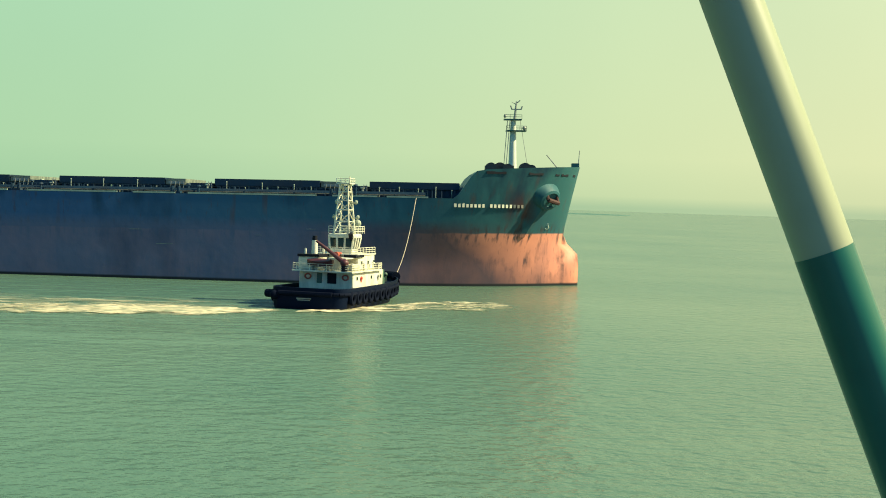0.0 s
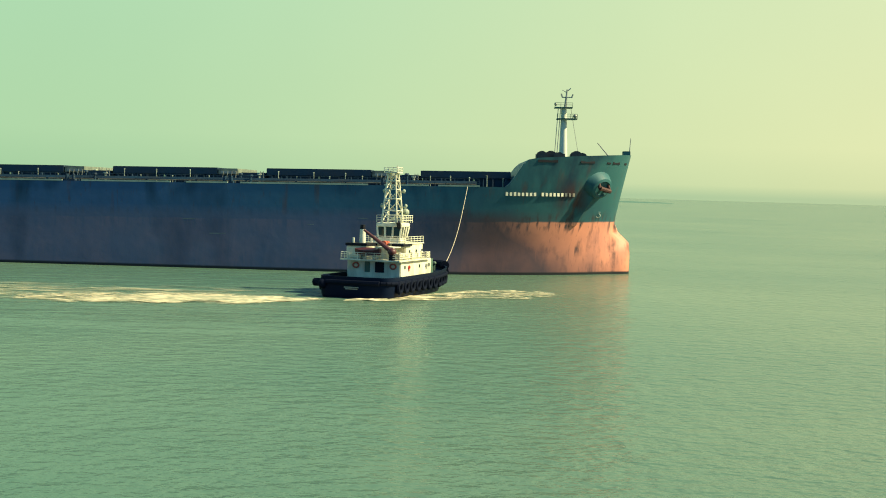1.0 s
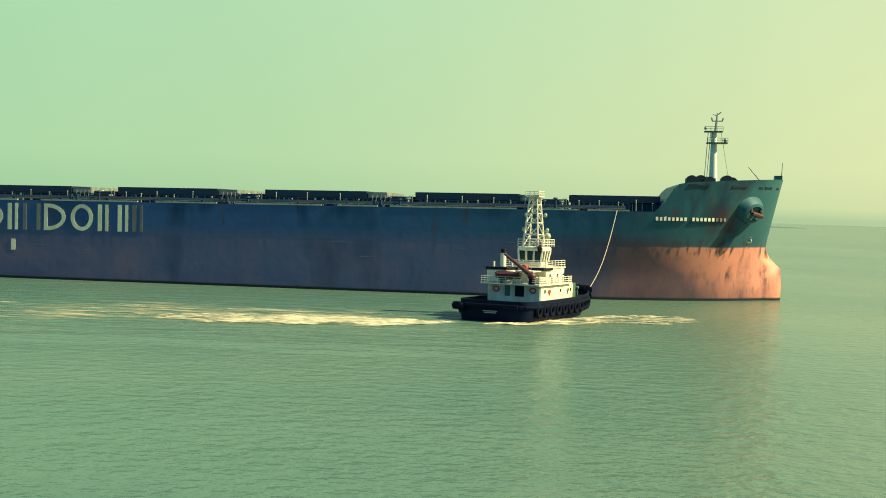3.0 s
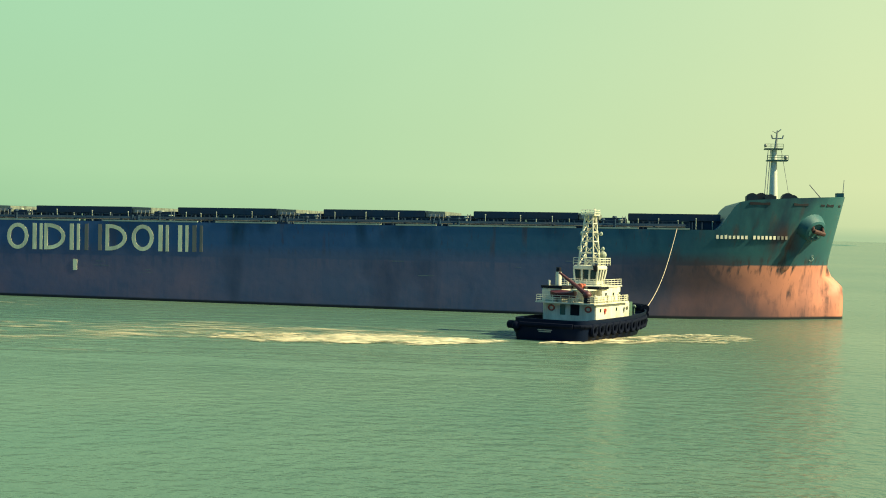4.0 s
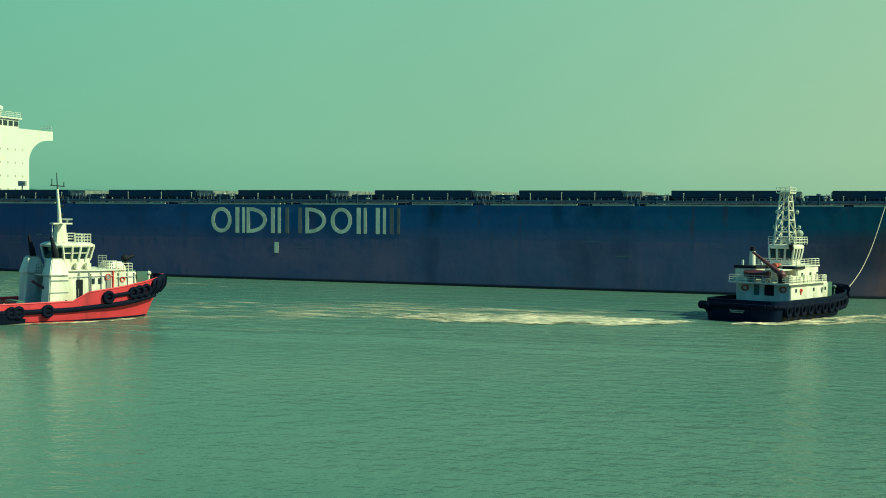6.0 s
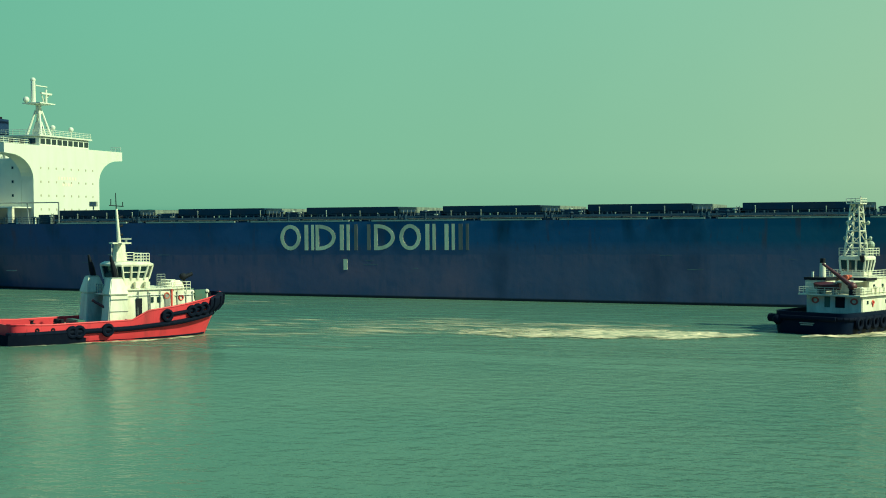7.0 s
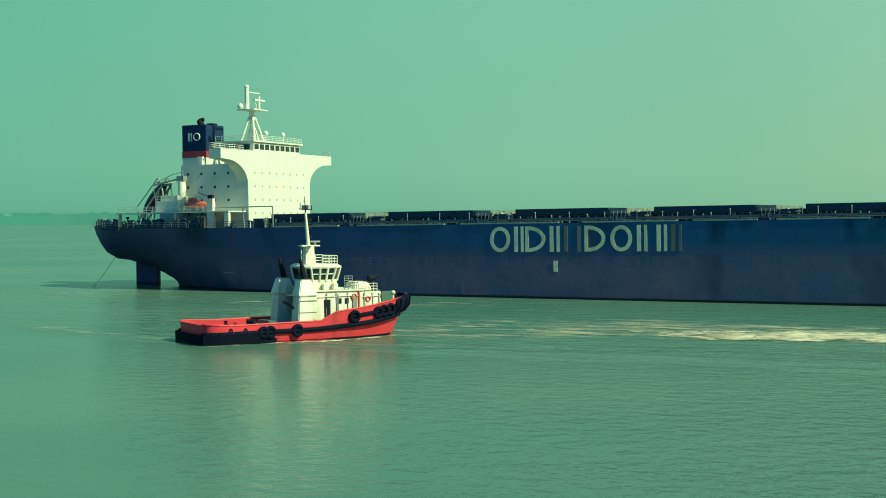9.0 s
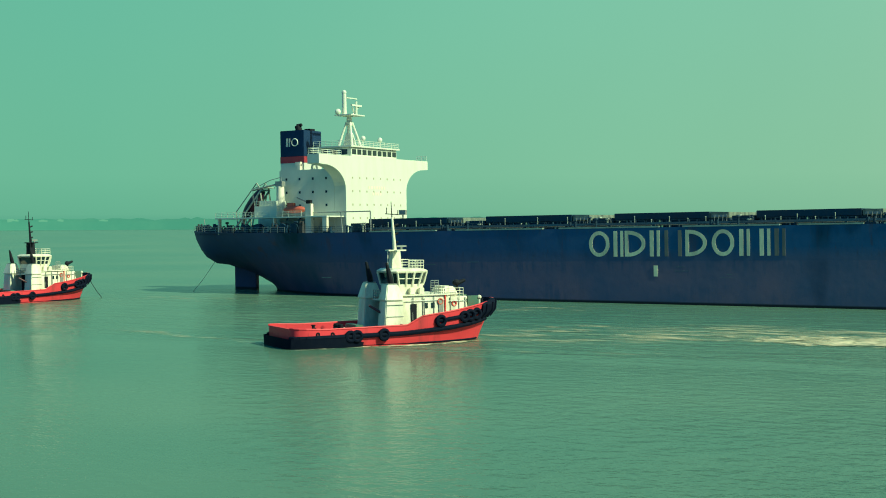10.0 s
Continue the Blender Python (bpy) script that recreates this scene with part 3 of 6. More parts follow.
def make_ship():
    ship = new("bulk_carrier")
    tagged(ship, "empty bulk carrier riding high, dark blue-green hull, faded red boot top", "ship")
    xs = [-126.4, -126.2, -125.7, -124.5, -122.5, -120.3, -118, -115.5, -114.0, -113.9, -113.0, -111, -108, -104, -99, -94, -88, -80, -70]
    xs += list(range(-60, 56, 10)) + [58, 62, 66, 70, 73, 75.5, 77.5, 79.2, 80.0, 80.8, 81.6, 82.4, 84, 86.5, 88.5, 90.5, 92, 93.5, 95, 96.2, 97.3, 98.2, 99, 99.6, 100.0, 100.25, 100.4]
    fr = [0, 0.12, 0.24, 0.32, 0.40, 0.47, 0.53, 0.6, 0.68, 0.78, 0.9, 1.0]
    rings = []
    for x in xs:
        top = sheer(x)
        side = []
        for k in fr:
            z = -3 + (top + 3) * k
            xx = x if x < 60 else 60 + (x - 60) * (stem_x(z) - 60) / 40.4
            zz = max(z, skeg_z(x) if x < -70 else -3)
            side.append((xx, max(half_breadth(xx, zz), 0.45 if -113.95 < x < -70 else 0.0), zz))
        rings.append([(a, -b, c) for a, b, c in side] + [(a, b, c) for a, b, c in side[::-1]])
    hull = Build().loft(rings)
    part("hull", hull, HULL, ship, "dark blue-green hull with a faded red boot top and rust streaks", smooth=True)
    rud = Build().prism([(-124.9, -3.0), (-119.3, -3.0), (-119.3, 5.2), (-120.2, 6.9), (-124.9, 7.2)], "y", -0.55, 0.55)
    part("rudder", rud, HULL, ship, "dark rudder blade standing half out of the water", bevel=0.15)
    dk = Build()
    for a, b in zip(xs[:-8], xs[1:-7]):
        if sheer(b) <= 14.0:
            ha, hb = half_breadth(a, 13) - 0.05, half_breadth(b, 13) - 0.05
            dk.add([(a, -ha, 13.03), (b, -hb, 13.03), (b, hb, 13.03), (a, ha, 13.03)], [(0, 1, 2, 3)])
    part("main_deck", dk, DECK, ship)
    # hatches
    for k in range(7):
        x0 = 65.0 - 25.0 * k
        full, end = (17.0, 20.4) if k else (14.6, 15.2)
        co = Build().box(x0 + 0.3, x0 + end, -10.6, 10.6, 13.0, 14.35)
        coam = part("hatch_coaming", co, HATCH, ship, bevel=0.05)
        cv = Build().box(x0, x0 + full, -11.0, -0.1, 14.36, 15.5).box(x0, x0 + full, 0.1, 11.0, 14.36, 15.5)
        part("hatch_cover", cv, HATCH, coam, bevel=0.06)
        for i in range(13 if k else 9):
            xx = x0 + 0.8 + i * 1.55
            part("coaming_stay", Build().box(xx, xx + 0.16, -11.35, -10.62, 13.0, 14.3, (0, 0, 0.4, 0)), HATCH, coam)
        for i in range(6):
            xx = x0 + 1.6 + i * 2.9 + 0.5 * math.sin(i * 7 + k)
            if xx < x0 + end:
                part("sounding_pipe", Build().tube((xx, -11.7, 13.0), (xx, -11.7, 14.5 + 0.5 * math.sin(i * 3 + k)), 0.075, 0.075, 6).ball((xx, -11.7, 14.55 + 0.5 * math.sin(i * 3 + k)), 0.13, 0.13, 0.1, 6, 4), PALE, coam)
        for i in range(3):
            xx = x0 + 3.0 + i * 5.2
            if xx + 1.2 < x0 + end:
                part("deck_fitting", Build().box(xx, xx + 0.9, -12.4, -11.6, 13.0, 13.8).tube((xx + 0.38, -12.0, 13.8), (xx + 0.38, -12.0, 14.3), 0.2, 0.12, 8), GREENGEAR if i % 2 else HATCH, coam, bevel=0.05)
        if not k:
            continue
        pe = Build().box(x0 + full + 0.15, x0 + 20.3, -10.9, 10.9, 14.4, 15.38)
        part("end_panel", pe, PANEL, coam, "pale worn end panel of the hatch", bevel=0.05)
        pr = Build().box(x0 + full + 0.6, x0 + 20.0, -11.1, -10.95, 14.55, 14.95)
        for i in range(4):
            pr.tube((x0 + full + 0.8 + i * 0.7, -11.15, 13.1), (x0 + full + 1.0 + i * 0.7, -11.15, 14.9), 0.06)
        part("end_panel_frame", pr, STEEL, coam)
    rnd = random.Random(11)
    for k in range(7):
        x0 = 65.0 - 25.0 * k - 4.5
        tank = Build().box(x0 + 0.3, x0 + 4.2, -10.8, 10.8, 13.0, 14.75)
        part("crossdeck_house", tank, HATCH, ship, bevel=0.05)
        for i in range(4):
            y, xx = (-12.5, -10, -14.2, -11.3)[i], x0 + 0.5 + i * 0.95
            h = rnd.uniform(1.0, 1.8)
            vb = Build().tube((xx, y, 13.0), (xx, y, 13.0 + h), 0.2, 0.2, 10).tube((xx, y, 13.0 + h), (xx, y, 13.25 + h), 0.42, 0.30, 10)
            part("mushroom_vent", vb, PALE if i % 2 else HATCH, ship)
        ld = Build().tube((x0 + 4.1, -11.6, 13), (x0 + 4.1, -11.6, 15.0), 0.05).tube((x0 + 3.6, -11.6, 13), (x0 + 3.6, -11.6, 15.0), 0.05)
        for i in range(6):
            ld.tube((x0 + 3.6, -11.6, 13.3 + i * 0.3), (x0 + 4.1, -11.6, 13.3 + i * 0.3), 0.03)
        part("ladder", ld, STEEL, ship)
        bw = Build().box(x0 - 1.6, x0 + 0.1, -17.6, -16.2, 13.0, 13.3).tube((x0 - 1.3, -16.9, 13.3), (x0 - 1.3, -16.9, 14.1), 0.28, 0.28, 10).tube((x0 - 0.3, -16.9, 13.3), (x0 - 0.3, -16.9, 14.1), 0.28, 0.28, 10)
        part("mooring_bollard", bw, HATCH, ship)
    # deck edge: pale gunwale strips with gaps, pipes and guard rail
    for a, b in ((-80, -66), (-62, -45), (-42, -24), (-20, -4), (-1, 9), (12, 26), (28.5, 35), (37, 57), (59.5, 66.5), (68, 74.5)):
        g = Build().box(a, b, -19.06, -18.6, 12.98, 13.22)
        part("gunwale_strip", g, PALE, ship, "pale worn edge plate along the deck")
    for s in (-1, 1):
        for i in range(16):
            a = -98 + i * 10.8
            r = Build().rail([(a, s * 18.75, 13.1), (a + 10.4, s * 18.75, 13.1)], 1.1, 1.75, 0.035)
            part("guard_rail", r, HATCH, ship)
    for y, z, r in ((-13.4, 13.7, 0.16), (-13.9, 13.55, 0.11), (-12.9, 13.4, 0.10)):
        p = Build().tube((-84, y, z), (74, y, z), r)
        for i in range(20):
            p.box(-83 + i * 8, -82.8 + i * 8, y - 0.12, y + 0.12, 13.0, z)
        part("deck_pipe", p, HATCH if r > 0.1 else STEEL, ship)
    # lettering reduced to plain shapes: rings and bars
    def side_shape(name, build, mat):
        part(name, build, mat, ship)

    def ring_mark(xc, zc, w, h, s, y, half=False):
        b = Build()
        n = 24
        pts = []
        for i in range(n + 1):
            a = (-math.pi / 2 + math.pi * i / n) if half else 2 * math.pi * i / n
            pts.append((math.cos(a), math.sin(a)))
        x_in = xc - (w / 2 if half else 0)
        ww = w if half else w / 2
        for (c0, s0), (c1, s1) in zip(pts, pts[1:]):
            o = [(x_in + ww * c0, zc + h / 2 * s0), (x_in + ww * c1, zc + h / 2 * s1), (x_in + (ww - s) * c1, zc + (h / 2 - s) * s1), (x_in + (ww - s) * c0, zc + (h / 2 - s) * s0)]
            b.prism(o, "y", y - 0.03, y + 0.03)
        return b

    zc, h, y = 10.35, 4.3, -19.02
    for kind, xc, w, old in (("o", -34.6, 3.7, 0), ("i", -31.4, 0, 0), ("d", -27.9, 3.0, 0), ("e", -25.0, 0, 0), ("n", -21.6, 2.3, 1), ("d", -17.4, 3.0, 0),
                             ("o", -13.2, 3.7, 0), ("r", -9.9, 0, 0), ("f", -6.6, 0, 0), ("f", -4.2, 0, 1)):
        mat = LETTER_OLD if old else LETTER
        if kind == "o":
            part("letter_shape", ring_mark(xc, zc, w, h, 0.62, y), mat, ship, "worn pale painted shape on the ship's side")
        elif kind == "d":
            b = ring_mark(xc, zc, w, h, 0.62, y, True)
            b.box(xc - w / 2 - 0.6, xc - w / 2, y - 0.03, y + 0.03, zc - h / 2, zc + h / 2)
            part("letter_shape", b, mat, ship)
        elif kind == "n":
            b = Build().box(xc - w / 2 - 0.3, xc - w / 2 + 0.3, y - 0.03, y + 0.03, zc - h / 2, zc + h / 2).box(xc + w / 2 - 0.3, xc + w / 2 + 0.3, y - 0.03, y + 0.03, zc - h / 2, zc + h / 2)
            part("letter_shape", b, mat, ship)
        else:
            b = Build().box(xc - 0.62, xc + 0.05, y - 0.03, y + 0.03, zc - h / 2, zc + h / 2)
            part("letter_shape", b, mat, ship)
            b = Build().box(xc + 0.6, xc + 1.1, y - 0.03, y + 0.03, zc - h / 2, zc + h / 2)
            part("letter_shape", b, mat, ship)
    part("draught_mark", Build().box(-25.0, -24.3, -19.05, -18.99, 4.9, 6.7), LETTER, ship, "pale upright mark on the boot top")
    rnd = random.Random(21)
    for i in range(16):
        xx, zz, w = rnd.uniform(-95, 68), rnd.uniform(4.2, 8.2), rnd.uniform(0.9, 2.6)
        part("scuff_mark", Build().box(xx, xx + w, -19.012, -18.99, zz, zz + rnd.uniform(0.06, 0.14)), SCUFF, ship)
    for i in range(18):
        if i == 8:
            continue
        xx = 78.6 + i * 0.64
        yy = -half_breadth(xx + 0.2, 12.1)
        ya, yb = -half_breadth(xx, 12.1), -half_breadth(xx + 0.38, 12.1)
        b = Build().add([(xx, ya - 0.018, 11.65), (xx + 0.38, yb - 0.018, 11.65), (xx + 0.38, yb - 0.018, 12.6), (xx, ya - 0.018, 12.6),
                         (xx, ya + 0.1, 11.65), (xx + 0.38, yb + 0.1, 11.65), (xx + 0.38, yb + 0.1, 12.6), (xx, ya + 0.1, 12.6)],
                        [(0, 1, 2, 3), (4, 5, 6, 7), (0, 1, 5, 4), (2, 3, 7, 6), (1, 2, 6, 5), (0, 3, 7, 4)])
        part("name_bar", b, LETTER_OLD if i > 14 else NAME, ship)
    # forecastle
    fd = Build()
    fx = [82.5, 86, 90, 93, 95.5, 97.5, 99]
    for a, b in zip(fx, fx[1:]):
        ha, hb = half_breadth(a, 17) - 0.2, half_breadth(b, 17) - 0.2
        fd.add([(a, -ha, 17.0), (b, -hb, 17.0), (b, hb, 17.0), (a, ha, 17.0)], [(0, 1, 2, 3)])
    fd.box(82.3, 82.5, -17, 17, 13, 17.0)
    part("forecastle_deck", fd, DECK, ship)
    fm = Build().tube((88.8, 0, 17), (88.8, 0, 26.6), 0.75, 0.45, 14)
    mast = part("foremast", fm, WHITE, ship, "white tubular foremast with platforms and lights", smooth=True)
    pl = Build().box(87.6, 91.0, -1.3, 1.3, 24.6, 24.8).box(87.2, 90.2, -1.0, 1.0, 26.5, 26.7)
    pl.rail([(87.2, -1.0, 26.7), (90.2, -1.0, 26.7)], 0.7, 1.0, 0.04, 2).rail([(87.6, -1.3, 24.8), (91.0, -1.3, 24.8)], 0.7, 1.0, 0.04, 2)
    part("platform", pl, GREENGEAR, mast)
    tp = Build().tube((89.0, 0, 26.7), (89.3, 0, 29.7), 0.22, 0.12).box(88.4, 90.2, -0.15, 0.15, 28.3, 28.45).tube((88.5, 0, 28.4), (88.3, 0, 29.0), 0.12).tube((90.1, 0, 28.4), (90.3, 0, 28.9), 0.12)
    tp.tube((89.3, 0, 29.4), (89.9, 0, 29.9), 0.08).tube((89.2, 0, 29.2), (88.5, 0, 29.6), 0.06).ball((90.7, 0, 25.2), 0.35, 0.35, 0.35).ball((87.4, 0, 27.2), 0.25, 0.25, 0.3)
    part("topmast", tp, STEEL, mast)
    st = Build().tube((87.6, -0.6, 17), (88.2, -0.5, 26.4), 0.06).tube((87.2, -0.6, 17), (87.8, -0.5, 26.4), 0.06).tube((91.5, 0, 18), (90.0, 0, 26.4), 0.04)
    part("ladder", st, STEEL, mast)
    for xx, yy, r in ((84.8, -6, 0.9), (86.4, -4, 1.0), (90.6, -4.5, 1.0), (92.2, 3, 0.9), (88, 5, 1.0), (87.6, -7, 0.7)):
        w = Build().tube((xx, yy - 1.4, 18.2), (xx, yy + 1.4, 18.2), r, r, 14).box(xx - 0.9, xx + 0.9, yy - 1.7, yy - 1.4, 17, 18.6).box(xx - 0.9, xx + 0.9, yy + 1.4, yy + 1.7, 17, 18.6)
        part("windlass", w, DECK, ship)
    part("jackstaff", Build().tube((100.0, 0, 18.6), (100.2, 0, 21.6), 0.09, 0.05), STEEL, ship)
    part("bow_davit", Build().tube((97.4, -2, 17.2), (94.4, -2, 20.7), 0.12, 0.08), STEEL, ship)
    bp = Build().box(98.9, 100.1, -0.9, 0.9, 18.6, 19.4)
    part("bow_platform", bp, HULL, ship, bevel=0.05)
    # anchor in its bell
    bell = Build()
    rings = []
    c, ax = Vector((93.5, -half_breadth(93.5, 13.4) + 0.4, 13.6)), Vector((0.62, -0.66, -0.42)).normalized()
    qq = ax.to_track_quat("Z", "X")
    for d, rx, ry in ((-1.6, 2.9, 4.2), (-0.2, 2.5, 3.4), (0.8, 2.1, 2.7), (1.45, 1.75, 2.2), (1.62, 1.35, 1.7), (1.35, 1.1, 1.4)):
        rings.append([c + ax * d + qq @ Vector((rx * math.cos(2 * math.pi * i / 20), ry * math.sin(2 * math.pi * i / 20), 0)) for i in range(20)])
    bell.loft(rings)
    part("anchor_bolster", bell, HULL, ship, "conical steel bolster round the hawse pipe", smooth=True)
    m = c + ax * 1.3
    an = Build().tube(m, m + ax * 1.0, 0.35).tube(m + ax * 0.7 + Vector((-0.8, -0.9, 0.3)), m + ax * 0.7 + Vector((1.0, 0.9, -0.2)), 0.36, 0.36, 8)
    an.tube(m + ax * 0.6 + Vector((-0.8, -0.9, 0.3)), m + Vector((-0.6, -0.9, 1.9)), 0.30, 0.10).tube(m + ax * 0.6 + Vector((1.0, 0.9, -0.2)), m + Vector((0.9, 0.7, 1.7)), 0.30, 0.10)
    part("anchor", an, RUST, ship, "rusty stockless anchor drawn up into its bolster")
    # no real fitting: a raised strip shaped like the bolster's shadow
    fin = Build()
    rr = []
    for z, w in ((12.6, 1.5), (10.5, 1.1), (8.3, 0.75), (6.9, 0.7)):
        xx = lerp_table([(6.9, 89.6), (12.6, 92.2)], z)
        yb = -half_breadth(xx, z)
        yb2 = -half_breadth(xx + w, z)
        rr.append([(xx - w, yb - 0.45 - 0.55 * (z - 6.5) / 6, z), (xx + w, yb2 - 0.55 - 0.75 * (z - 6.5) / 6, z), (xx + w, yb2 + 0.6, z), (xx - w, yb + 0.6, z)])
    fin.loft(rr)
    part("shadow_plate", fin, HULL, ship, "raised plate added where the bolster's shadow lies under the anchor")
    mk = Build().ring((94.2, -half_breadth(94.2, 8.8) - 0.02, 8.6), "y", 0.33, 0.08, 14, 5).box(93.9, 94.6, -half_breadth(94.2, 8.8) - 0.1, -half_breadth(94.2, 8.8) + 0.2, 9.0, 9.2)
    part("bow_mark", mk, WHITE, ship, "small white painted mark on the bow")
    for xx, w in ((83.6, 3.2), (90.6, 2.4), (95.2, 0.7), (96.3, 1.3), (98.6, 0.5)):
        yb = -half_breadth(xx + w / 2, 17.2)
        ang = (-half_breadth(xx + w, 17.2) + half_breadth(xx, 17.2)) / w
        o = Build().add([(xx, yb - ang * w / 2 - 0.02, 17.0), (xx + w, yb + ang * w / 2 - 0.02, 17.0), (xx + w, yb + ang * w / 2 - 0.02, 17.4), (xx, yb - ang * w / 2 - 0.02, 17.4),
                         (xx, yb - ang * w / 2 + 0.3, 17.0), (xx + w, yb + ang * w / 2 + 0.3, 17.0), (xx + w, yb + ang * w / 2 + 0.3, 17.4), (xx, yb - ang * w / 2 + 0.3, 17.4)],
                        [(0, 1, 2, 3), (4, 5, 6, 7), (0, 1, 5, 4), (2, 3, 7, 6), (1, 2, 6, 5), (0, 3, 7, 4)])
        part("fairlead", o, BLACK, ship)
    make_house(ship)
    return ship


def make_house(ship):
    X = -89.7
    # bridge front with curved brackets under the wings
    curve = []
    for i in range(11):
        a = math.pi / 2 * i / 10
        curve.append((11.5 + 7.4 * (1 - math.cos(a)), 21.3 + 4.6 * math.sin(a)))
    out = [(11.5, 13.0)] + curve + [(20.6, 26.0), (20.6, 27.8), (-20.6, 27.8), (-20.6, 26.0)] + [(-a, b) for a, b in curve[::-1]] + [(-11.5, 13.0)]
    front = Build().prism(out, "x", X - 2.6, X)
    part("bridge_front", front, WHITE, ship, "bright white accommodation front with curved bridge wings", bevel=0.0)
    body = Build().box(X - 15.5, X - 2.6, -11.5, 11.5, 13, 25.4)
    part("accommodation_block", body, WHITE, ship, bevel=0.06)
    wh = Build().box(X - 8.5, X - 0.5, -8.6, 8.6, 27.8, 29.6)
    wheel = part("wheelhouse", wh, WHITE, ship, bevel=0.08)
    roof = Build().box(X - 9.0, X - 0.1, -9.2, 9.2, 29.6, 29.9)
    part("roof", roof, WHITE, wheel)
    for i in range(9):
        y = -7.6 + i * 1.9
        part("window", Build().box(X - 0.52, X - 0.44, y - 0.72, y + 0.72, 28.2, 29.2), GLASS, wheel)
    for i in range(3):
        xx = X - 2.2 - i * 2.2
        part("window", Build().box(xx - 0.8, xx + 0.8, -8.66, -8.58, 28.2, 29.2), GLASS, wheel)
    for j, z in enumerate((15.8, 18.4, 21.0, 23.6)):
        for i in range(8):
            y = -9.1 + i * 2.6
            part("porthole", Build().box(X - 0.02, X + 0.05, y - 0.17, y + 0.17, z - 0.2, z + 0.2), PORT, ship)
        for i in range(4):
            xx = X - 4.5 - i * 3.1
            part("porthole", Build().box(xx - 0.2, xx + 0.2, -11.56, -11.48, z - 0.24, z + 0.24), GLASS, ship)
    for line, h, step in (([(X - 0.2, -20.4, 27.8), (X - 2.5, -20.4, 27.8), (X - 2.5, -9, 27.8)], 1.1, 1.6), ([(X - 2.5, 20.4, 27.8), (X - 0.2, 20.4, 27.8)], 1.1, 1.2),
                          ([(X - 9, -9, 29.9), (X - 0.3, -9, 29.9), (X - 0.3, 9, 29.9)], 1.0, 1.4)):
        part("bridge_rail", Build().rail(line, h, step, 0.05), WHITE, ship)
    for row, z, n in ((0, 21.5, 7), (1, 20.3, 4)):
        for i in range(n):
            y = -3.3 + i * 0.95 + row * 1.4
            part("sign_bar", Build().box(X - 0.01, X + 0.025, y, y + 0.62, z, z + 0.6), CREAM, ship, "faded plain bar painted on the white front" if not i else "")
    mt = Build()
    for a in (-1, 1):
        for b in (-1, 1):
            mt.tube((X - 6.3 + a * 1.7, b * 1.7, 29.9), (X - 6.3 + a * 0.4, b * 0.4, 35.2), 0.28, 0.2)
    mt.box(X - 8.0, X - 4.6, -0.15, 0.15, 29.9, 33.0, (1.0, 1.0, 0, 0)).tube((X - 6.3, 0, 34.5), (X - 6.3, 0, 36.6), 0.6, 0.5, 10)
    mast = part("radar_mast", mt, WHITE, ship, "white lattice radar mast over the wheelhouse")
    pf = Build().box(X - 8.2, X - 4.2, -2.6, 2.6, 36.4, 36.6).tube((X - 6.8, -1.0, 36.6), (X - 6.8, -1.0, 41.0), 0.5, 0.42, 10).ball((X - 6.8, -1.0, 41.1), 0.5, 0.5, 0.5)
    pf.box(X - 6.9, X - 6.5, -0.5, 3.4, 40.0, 40.2).tube((X - 5.6, 1.6, 36.6), (X - 5.6, 1.6, 39.4), 0.22).box(X - 5.8, X - 5.4, -0.2, 3.4, 38.4, 38.75)
    pf.tube((X - 5.8, 0.4, 38.2), (X - 6.3, 2.0, 36.6), 0.15).tube((X - 5.8, 2.8, 38.4), (X - 6.3, 1.0, 36.6), 0.15).ball((X - 7.5, -2.3, 37.2), 0.6, 0.6, 0.6)
    part("radar_platform", pf, WHITE, mast)
    for y in (-1.8, 4.6):
        d = Build().tube((X - 2.0, y, 29.9), (X - 2.0, y, 31.2), 0.1).ball((X - 2.0, y, 31.6), 0.5, 0.5, 0.55)
        part("satellite_dome", d, WHITE, ship)
    # funnel
    fx0, fx1, fy0, fy1 = -110.6, -104.8, -3.4, 3.0
    fu = Build().box(fx0, fx1, fy0, fy1, 28.6, 33.9)
    fun = part("funnel", fu, NAVY, ship, "navy funnel with a red band and pale emblem", bevel=0.08)
    part("funnel_band", Build().box(fx0 - 0.02, fx1 + 0.02, fy0 - 0.02, fy1 + 0.02, 27.3, 28.6), BAND, fun)
    part("funnel_base", Build().box(fx0, fx1, fy0, fy1, 13, 27.3), WHITE, fun, bevel=0.05)
    em = Build().box(-109.1, -108.7, fy0 - 0.05, fy0 + 0.02, 30.6, 32.3)
    em.box(-108.45, -108.15, fy0 - 0.05, fy0 + 0.02, 30.6, 32.3)
    em.ring((-107.0, fy0 - 0.01, 31.45), "y", 0.7, 0.13, 18, 5)
    part("funnel_emblem", em, WHITE, fun, "plain pale shapes painted on the funnel")
    pi = Build().tube((-107.6, -0.8, 33.8), (-108.0, -0.8, 35.0), 0.7, 0.65, 12).tube((-108.0, -0.8, 34.9), (-107.0, -0.8, 35.2), 0.5, 0.3, 10).box(-107.2, -105.8, 0.4, 2.2, 33.9, 34.4)
    part("exhaust_pipe", pi, BLACK, fun)
    # engine casing and after decks
    cs = Build().box(-112.0, -105.2, -9.5, 9.5, 13, 16.6).box(-110.5, -105.2, -2.8, 6.5, 16.6, 20.0)
    part("engine_casing", cs, WHITE, ship, bevel=0.05)
    br = Build().box(-105.6, -104.9, -4.8, -3.9, 21, 27.0).box(-106.2, -104.9, -4.6, -4.0, 26.6, 27.4)
    part("exhaust_trunk", br, CREAM, ship)
    ud = Build().box(-116.5, -90.2, -17.6, -11.6, 16.0, 16.25)
